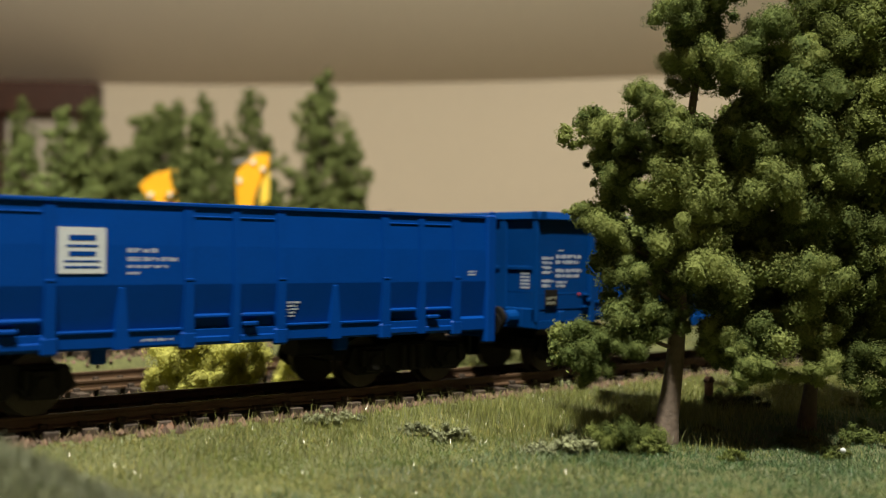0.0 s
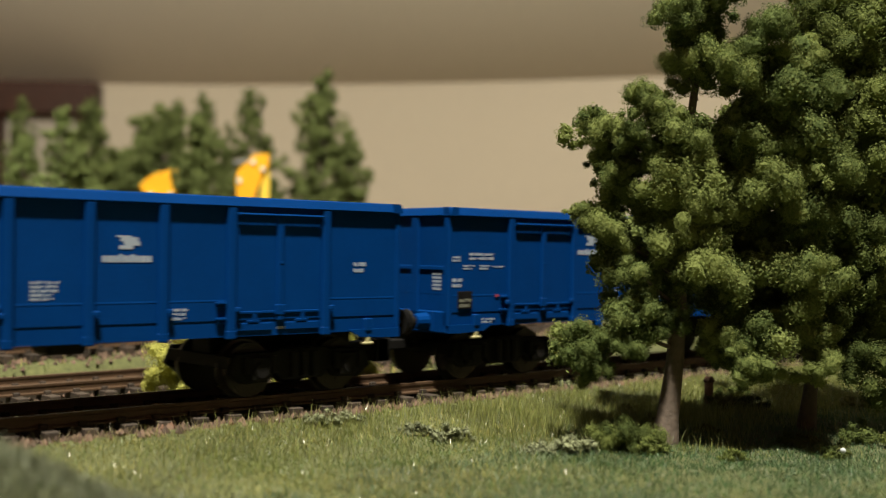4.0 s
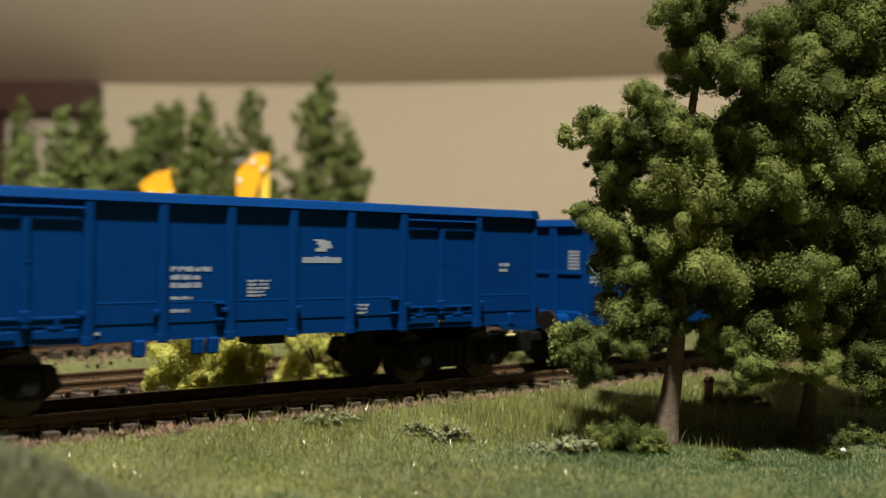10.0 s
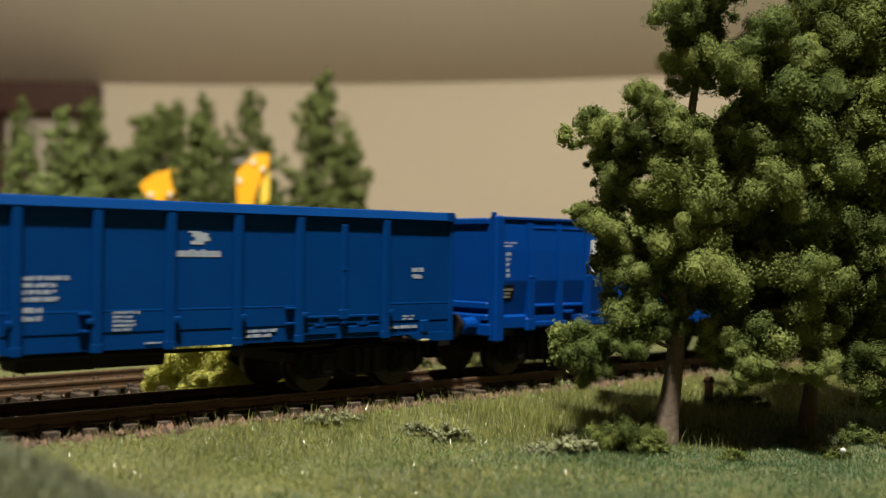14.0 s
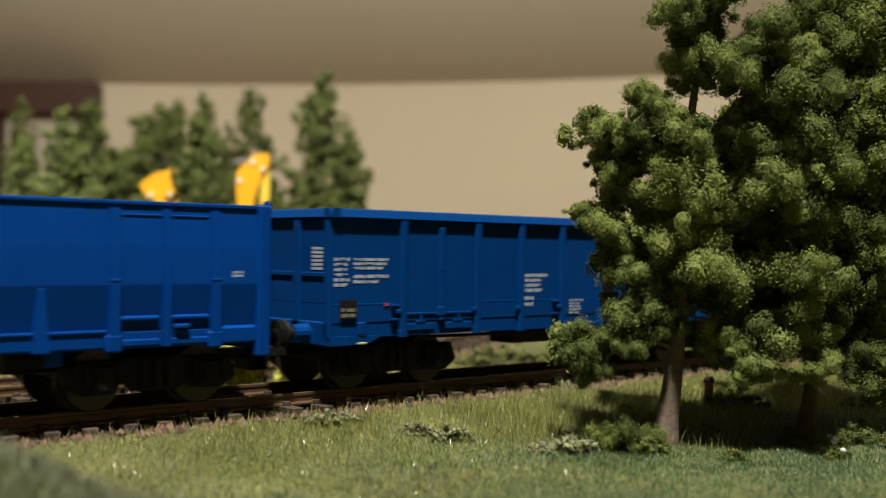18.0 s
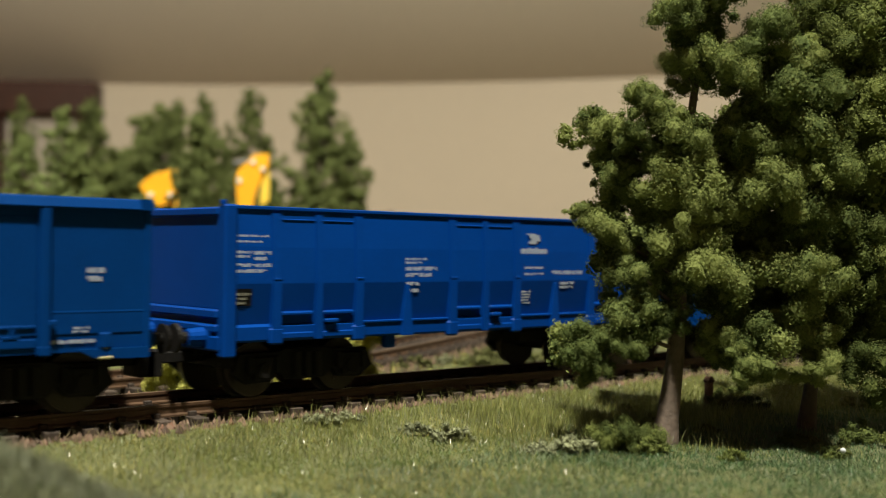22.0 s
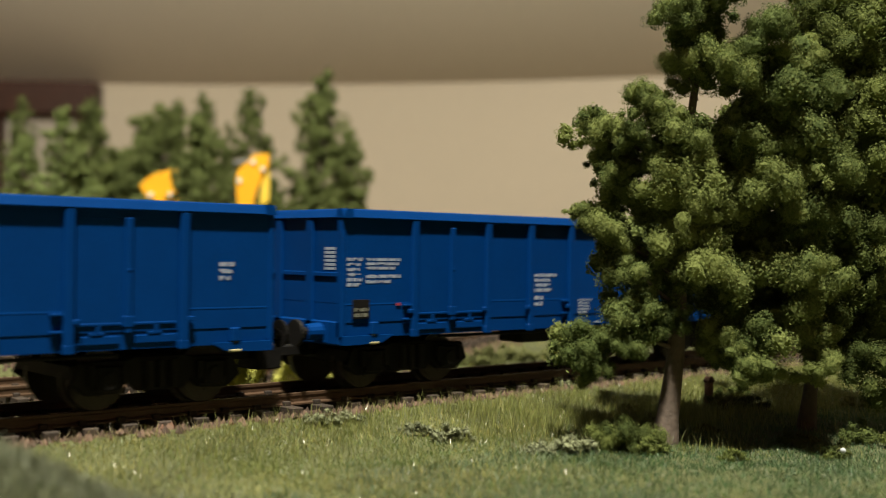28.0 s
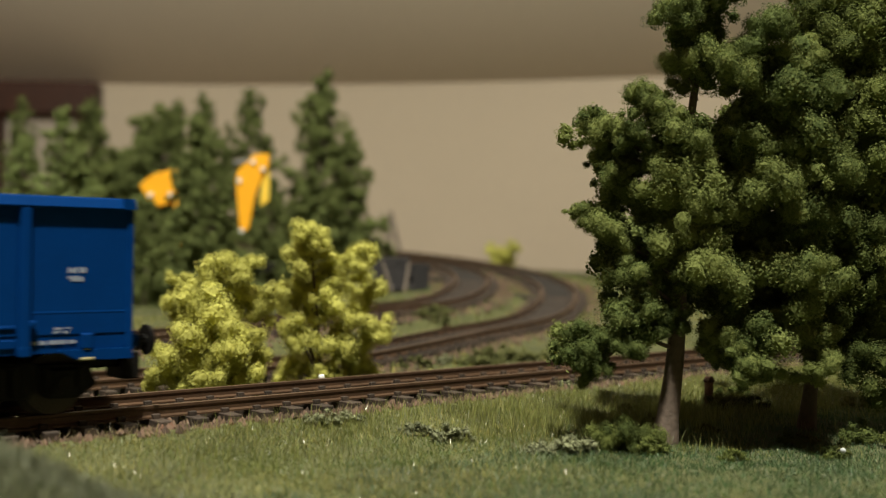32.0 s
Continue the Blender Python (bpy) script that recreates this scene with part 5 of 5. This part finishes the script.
def train():
    """The ten wagons in their order, and how far each one's middle lies from the mark that moves with the train."""
    first = "blue open goods wagon with ribbed sides and white lettering"
    a1 = wagon_a(first, 1.3, MARKS_1, 1, (8.0, 5, 3.0))
    a2 = wagon_a("blue open goods wagon with emblem beside its door", 1.3, MARKS_2, 1, (8.0, 5, 3.0))
    a3 = wagon_a("dull blue open goods wagon with ribs and white lettering", 0.0, MARKS_3, 2, (13.7, 6, 4.0))
    a4 = wagon_a("dull blue open goods wagon with a large white number block", 0.0, MARKS_4, 2, (9.3, 2, 6.0))
    b1 = wagon_b("bright blue smooth open wagon with a square white sign", MARKS_6, True)
    b2 = wagon_b("bright blue smooth open wagon with white emblem", MARKS_5, False)
    out = [(b1, -81.3), (a1, 72.25), (a2, 233.65)]
    out.append((copy_thing(a1, pose(0, 0, 0)), 399.65))
    out.append((a3, 565.05))
    out.append((copy_thing(b1, pose(0, 0, 0)), 717.5))
    out.append((copy_thing(a3, pose(0, 0, 0)), 871.1))
    out.append((b2, 1025.55))
    out.append((a4, 1177.15))
    out.append((copy_thing(a3, pose(0, 0, 0)), 1340.95))
    return out


TRAIN = train()


# ---- the digger behind the trees ----
def digger():
    base = on_ground(0.70, -0.150)
    ob = thing("excavator", Matrix.Translation(base) @ Matrix.Rotation(math.atan2(RIGHT.y, RIGHT.x), 4, "Z"), "yellow model excavator with raised arm behind the trees", "excavator")
    s = 0.70 / 2017.5 * 1000
    zb = base.z / MM

    def at(px, py):
        return ((px - 784) * s + 150.0, 28.86 - (py - 443 - (px - 784) * 0.0143) * s - zb)
    for y in (-9, 9):
        crawler = part("crawler", extrude_outline([(-19, 2.5), (-17, 0.3), (17, 0.3), (19, 2.5), (19, 6.5), (17, 8.5), (-17, 8.5), (-19, 6.5)], y - 3, y + 3, bevel=0.4), BLACK, ob)
        for x in (-14, -7, 0, 7, 14):
            part("roller", tube(bmesh.new(), (x, y - 3.3, 4.2), (x, y + 3.3, 4.2), 2.4, 2.4, 14), GREY_METAL, crawler)
    part("house", boxes((-22, 12, -12, 12, 10, 24), (-22, -8, -12, 12, 22, 27), bevel=1.0), YELLOW, ob)
    cab = part("cab", boxes((2, 14, -12, -2, 24, 38), bevel=1.0), YELLOW, ob)
    part("cab_window", boxes((3, 14.2, -12.2, -1.8, 29, 36.5), bevel=0.6), DARK_GLASS, cab)
    boom = [at(246, 330), at(258, 318), at(274, 308), at(303, 301), at(314, 301), at(313, 342), at(310, 359), at(279, 367), at(263, 354)]
    part("boom", extrude_outline(boom, -3, 3, bevel=0.4), YELLOW, ob)
    part("boom_foot", extrude_outline([at(303, 340), at(312, 340), at(340, 460), at(322, 460)], -2, 2, bevel=0.3), YELLOW, ob)
    stick = [at(447, 277), at(462, 274), at(476, 274), at(476, 294), at(466, 312), at(453, 346), at(442, 407), at(427, 412), at(418, 325), at(421, 304)]
    st = part("stick", extrude_outline(stick, -5.4, -3.2, bevel=0.3), YELLOW, ob)
    part("stick_plate", extrude_outline([at(463, 300), at(477, 300), at(476, 357), at(460, 367)], -3.1, -2.2, bevel=0.2), YELLOW_PALE, ob, "pale yellow stick plate")
    bm = bmesh.new()
    a, b = at(415, 291), at(450, 284)
    tube(bm, (a[0], -4.3, a[1]), (b[0], -4.3, b[1]), 1.5, 1.1, 12)
    part("hydraulic_cylinder", bm, GREY_METAL, ob, "grey hydraulic cylinder")
    for px, py in ((425, 321), (449, 288), (466, 301), (430, 409), (269, 346), (304, 346)):
        c = at(px, py)
        part("pin", tube(bmesh.new(), (c[0], -6.6, c[1]), (c[0], -2.5, c[1]), 1.5, 1.5, 14), SILVER, st)


digger()


# ---- small things along the tracks ----
def stone_heap():
    """A rough dark stack of old sleepers and rubble, with two grey beams leaning on it."""
    rng = random.Random(31)
    base = on_sight(699, 516)[0]
    ob = thing("timber_stack", Matrix.Translation(base) @ Matrix.Rotation(math.atan2(RIGHT.y, RIGHT.x) + 0.25, 4, "Z"), "dark stack of old sleepers and rubble inside the curve", "timber stack")
    for row in range(5):
        for k in range(5):
            x = -13.5 + rng.uniform(-1.5, 1.5)
            z = 0.2 + row * 3.5
            y = -6 + k * 3.2 + rng.uniform(-0.4, 0.4)
            if row == 4 and rng.random() < 0.4:
                continue
            bm = box(bmesh.new(), x - 4, x + 20 + rng.uniform(-2, 2), y - 1.5, y + 1.5, z, z + 3.3, bevel=0.4)
            part("sleeper", bm, STONE, ob, at=Matrix.Rotation(rng.uniform(-0.05, 0.05), 4, "Z"))
    for k in range(4):
        bm = box(bmesh.new(), 8 + rng.uniform(0, 1.5), 17, -7 + k * 3.6, -3.6 + k * 3.6, 0, 16 + rng.uniform(-4, 2.5), bevel=0.5)
        part("upright_sleeper", bm, STONE, ob)
    for i in range(14):
        bm = bmesh.new()
        bmesh.ops.create_icosphere(bm, subdivisions=1, radius=rng.uniform(1.6, 3.0) * MM)
        for v in bm.verts:
            v.co *= rng.uniform(0.75, 1.2)
        part("stone", bm, STONE, ob, at=pose(rng.uniform(-18, 12) * MM, rng.uniform(-10, -7.5) * MM, rng.uniform(1, 3) * MM))
    for a, b in ((-4, -8), (2.5, 6)):
        bm = tube(bmesh.new(), (a, -13, 0), (b, -8, 15), 0.9, 0.7, 6)
        part("beam", bm, GREY_WOOD, ob, "weathered grey beam")


def leaning_poles():
    p = min((q for q in OUTER_LINE if q.y > 0.45), key=lambda q: abs((q - Vector(EYE)).dot(RIGHT) / (q - Vector(EYE)).dot(AHEAD) + 0.0456))
    d = (p - Vector(EYE)).dot(AHEAD)
    base = spot(d, -0.0456 * d, p.z - 0.001)
    ob = thing("trestle", Matrix.Translation(base), "two weathered poles leaning together beside the far track", "trestle")
    k = d / 2017.5
    for a, b in ((-0.0035, 0.0), (0.007, -0.0005)):
        bm = bmesh.new()
        tube(bm, RIGHT * a / MM, (RIGHT * b + Vector((0, 0, 72 * k))) / MM, 1.6, 1.3, 8)
        part("pole", bm, GREY_WOOD, ob)
    part("tie", tube(bmesh.new(), (RIGHT * -0.003 + Vector((0, 0, 0.012))) / MM, (RIGHT * 0.005 + Vector((0, 0, 0.012))) / MM, 0.7, 0.7, 6), GREY_WOOD, ob)


def flowers():
    rng = np.random.default_rng(77)
    for px, py, material, label in ((725, 652, FLOWER_RED, "small patch of red flowers"), (832, 646, FLOWER_RED, "small patch of red flowers"), (766, 648, LEAF_YELLOW, "small patch of yellow flowers")):
        d = (0.02886 + 0.0045) * 2017.5 / (py + 4 - 443)
        c = on_ground(d, (px - 784) / 2017.5 * d)
        places = [(c.x + rng.normal(0, 0.0012), c.y + rng.normal(0, 0.0012), c.z + rng.uniform(0.0005, 0.0022)) for _ in range(20)]
        ob = grains("flower_patch", places, 0.0004, material, label, "flowers", 5)


def bits():
    p = on_ground(0.256, -0.0529)
    tagged(new("label_tag", ready("label_tag", boxes((-1.1, 1.1, -0.4, 0.4, 0, 4.6), (-0.5, 1.6, -0.3, 0.3, 0, 2.6), bevel=0.3), TAG_WHITE)), "small white tag at the foot of the yellow bush", "tag").matrix_basis = Matrix.Translation(p) @ pose(0, 0, -0.0004, 0, 12, -40)
    p = on_ground(0.262, -0.0267)
    tagged(new("label_tag", ready("label_tag", boxes((-0.7, 0.7, -0.4, 0.4, 0, 5.0), bevel=0.3), TAG_WHITE)), "small white tag at the foot of the yellow bush", "tag").matrix_basis = Matrix.Translation(p) @ pose(0, 0, -0.0004, 0, -10, -40)
    d = (0.02886 + 0.0058) * 2017.5 / (803 - 453)
    p = on_ground(d, (1497 - 784) / 2017.5 * d)
    bm = bmesh.new()
    bmesh.ops.create_icosphere(bm, subdivisions=2, radius=0.0005)
    for v in bm.verts:
        v.co *= 1 + 0.15 * noise.noise(v.co * 2000)
    tagged(new("white_pebble", ready("white_pebble", bm, WHITE_BIT)), "tiny white pebble lying in the grass", "pebble").matrix_basis = Matrix.Translation(p + Vector((0, 0, 0.0022)))
    d = 0.262
    p = on_ground(d, (1258 - 784) / 2017.5 * d)
    tagged(new("marker_post", ready("marker_post", boxes((-0.8, 0.8, -0.8, 0.8, 0, 7.5), (-1.0, 1.0, -1.0, 1.0, 6.2, 7.0), bevel=0.2), RED_SOIL)), "short reddish brown wooden post in the grass", "post").matrix_basis = Matrix.Translation(p - Vector((0, 0, 0.0005)))


stone_heap()
leaning_poles()
flowers()
bits()


# ---- what moves: the train, to the left along the main line ----
RUN = [(0.0, 29.2), (1.0, -19.0), (2.0, -66.5), (3.0, -113.4), (4.0, -159.6), (5.0, -206.2), (6.0, -253.4), (7.0, -301.1), (8.0, -350.8), (9.0, -399.3), (10.0, -446.3), (11.0, -495.2), (12.0, -544.9), (13.0, -591.6), (14.0, -637.4), (15.0, -683.9), (16.0, -731.0), (17.0, -779.2), (18.0, -828.5), (19.0, -875.4), (20.0, -920.9), (21.0, -967.3), (22.0, -1014.3), (23.0, -1061.4), (24.0, -1108.0), (25.0, -1153.4), (26.0, -1199.0), (27.0, -1245.8), (28.0, -1295.2), (29.0, -1342.2), (30.0, -1390.1), (31.0, -1438.9), (32.0, -1487.4)]


def run_at(t):
    i = min(int(t), len(RUN) - 2)
    (t0, a), (t1, b) = RUN[i], RUN[i + 1]
    return (a + (b - a) * (t - t0) / (t1 - t0)) * MM


def motions():
    for wagon, middle in TRAIN:
        walk(wagon, [(t, pose((s + middle) * MM, 0, 0)) for t, s in RUN])
        for w in [c for c in wagon.children if c.name.startswith("wheelset")]:
            here = w.matrix_basis.translation.copy()
            rows = []
            for k in range(193):
                t = k / 6
                rows.append((t, Matrix.Translation(here) @ Matrix.Rotation(run_at(t) / WHEEL_R, 4, "Y")))
            walk(w, rows)


motions()
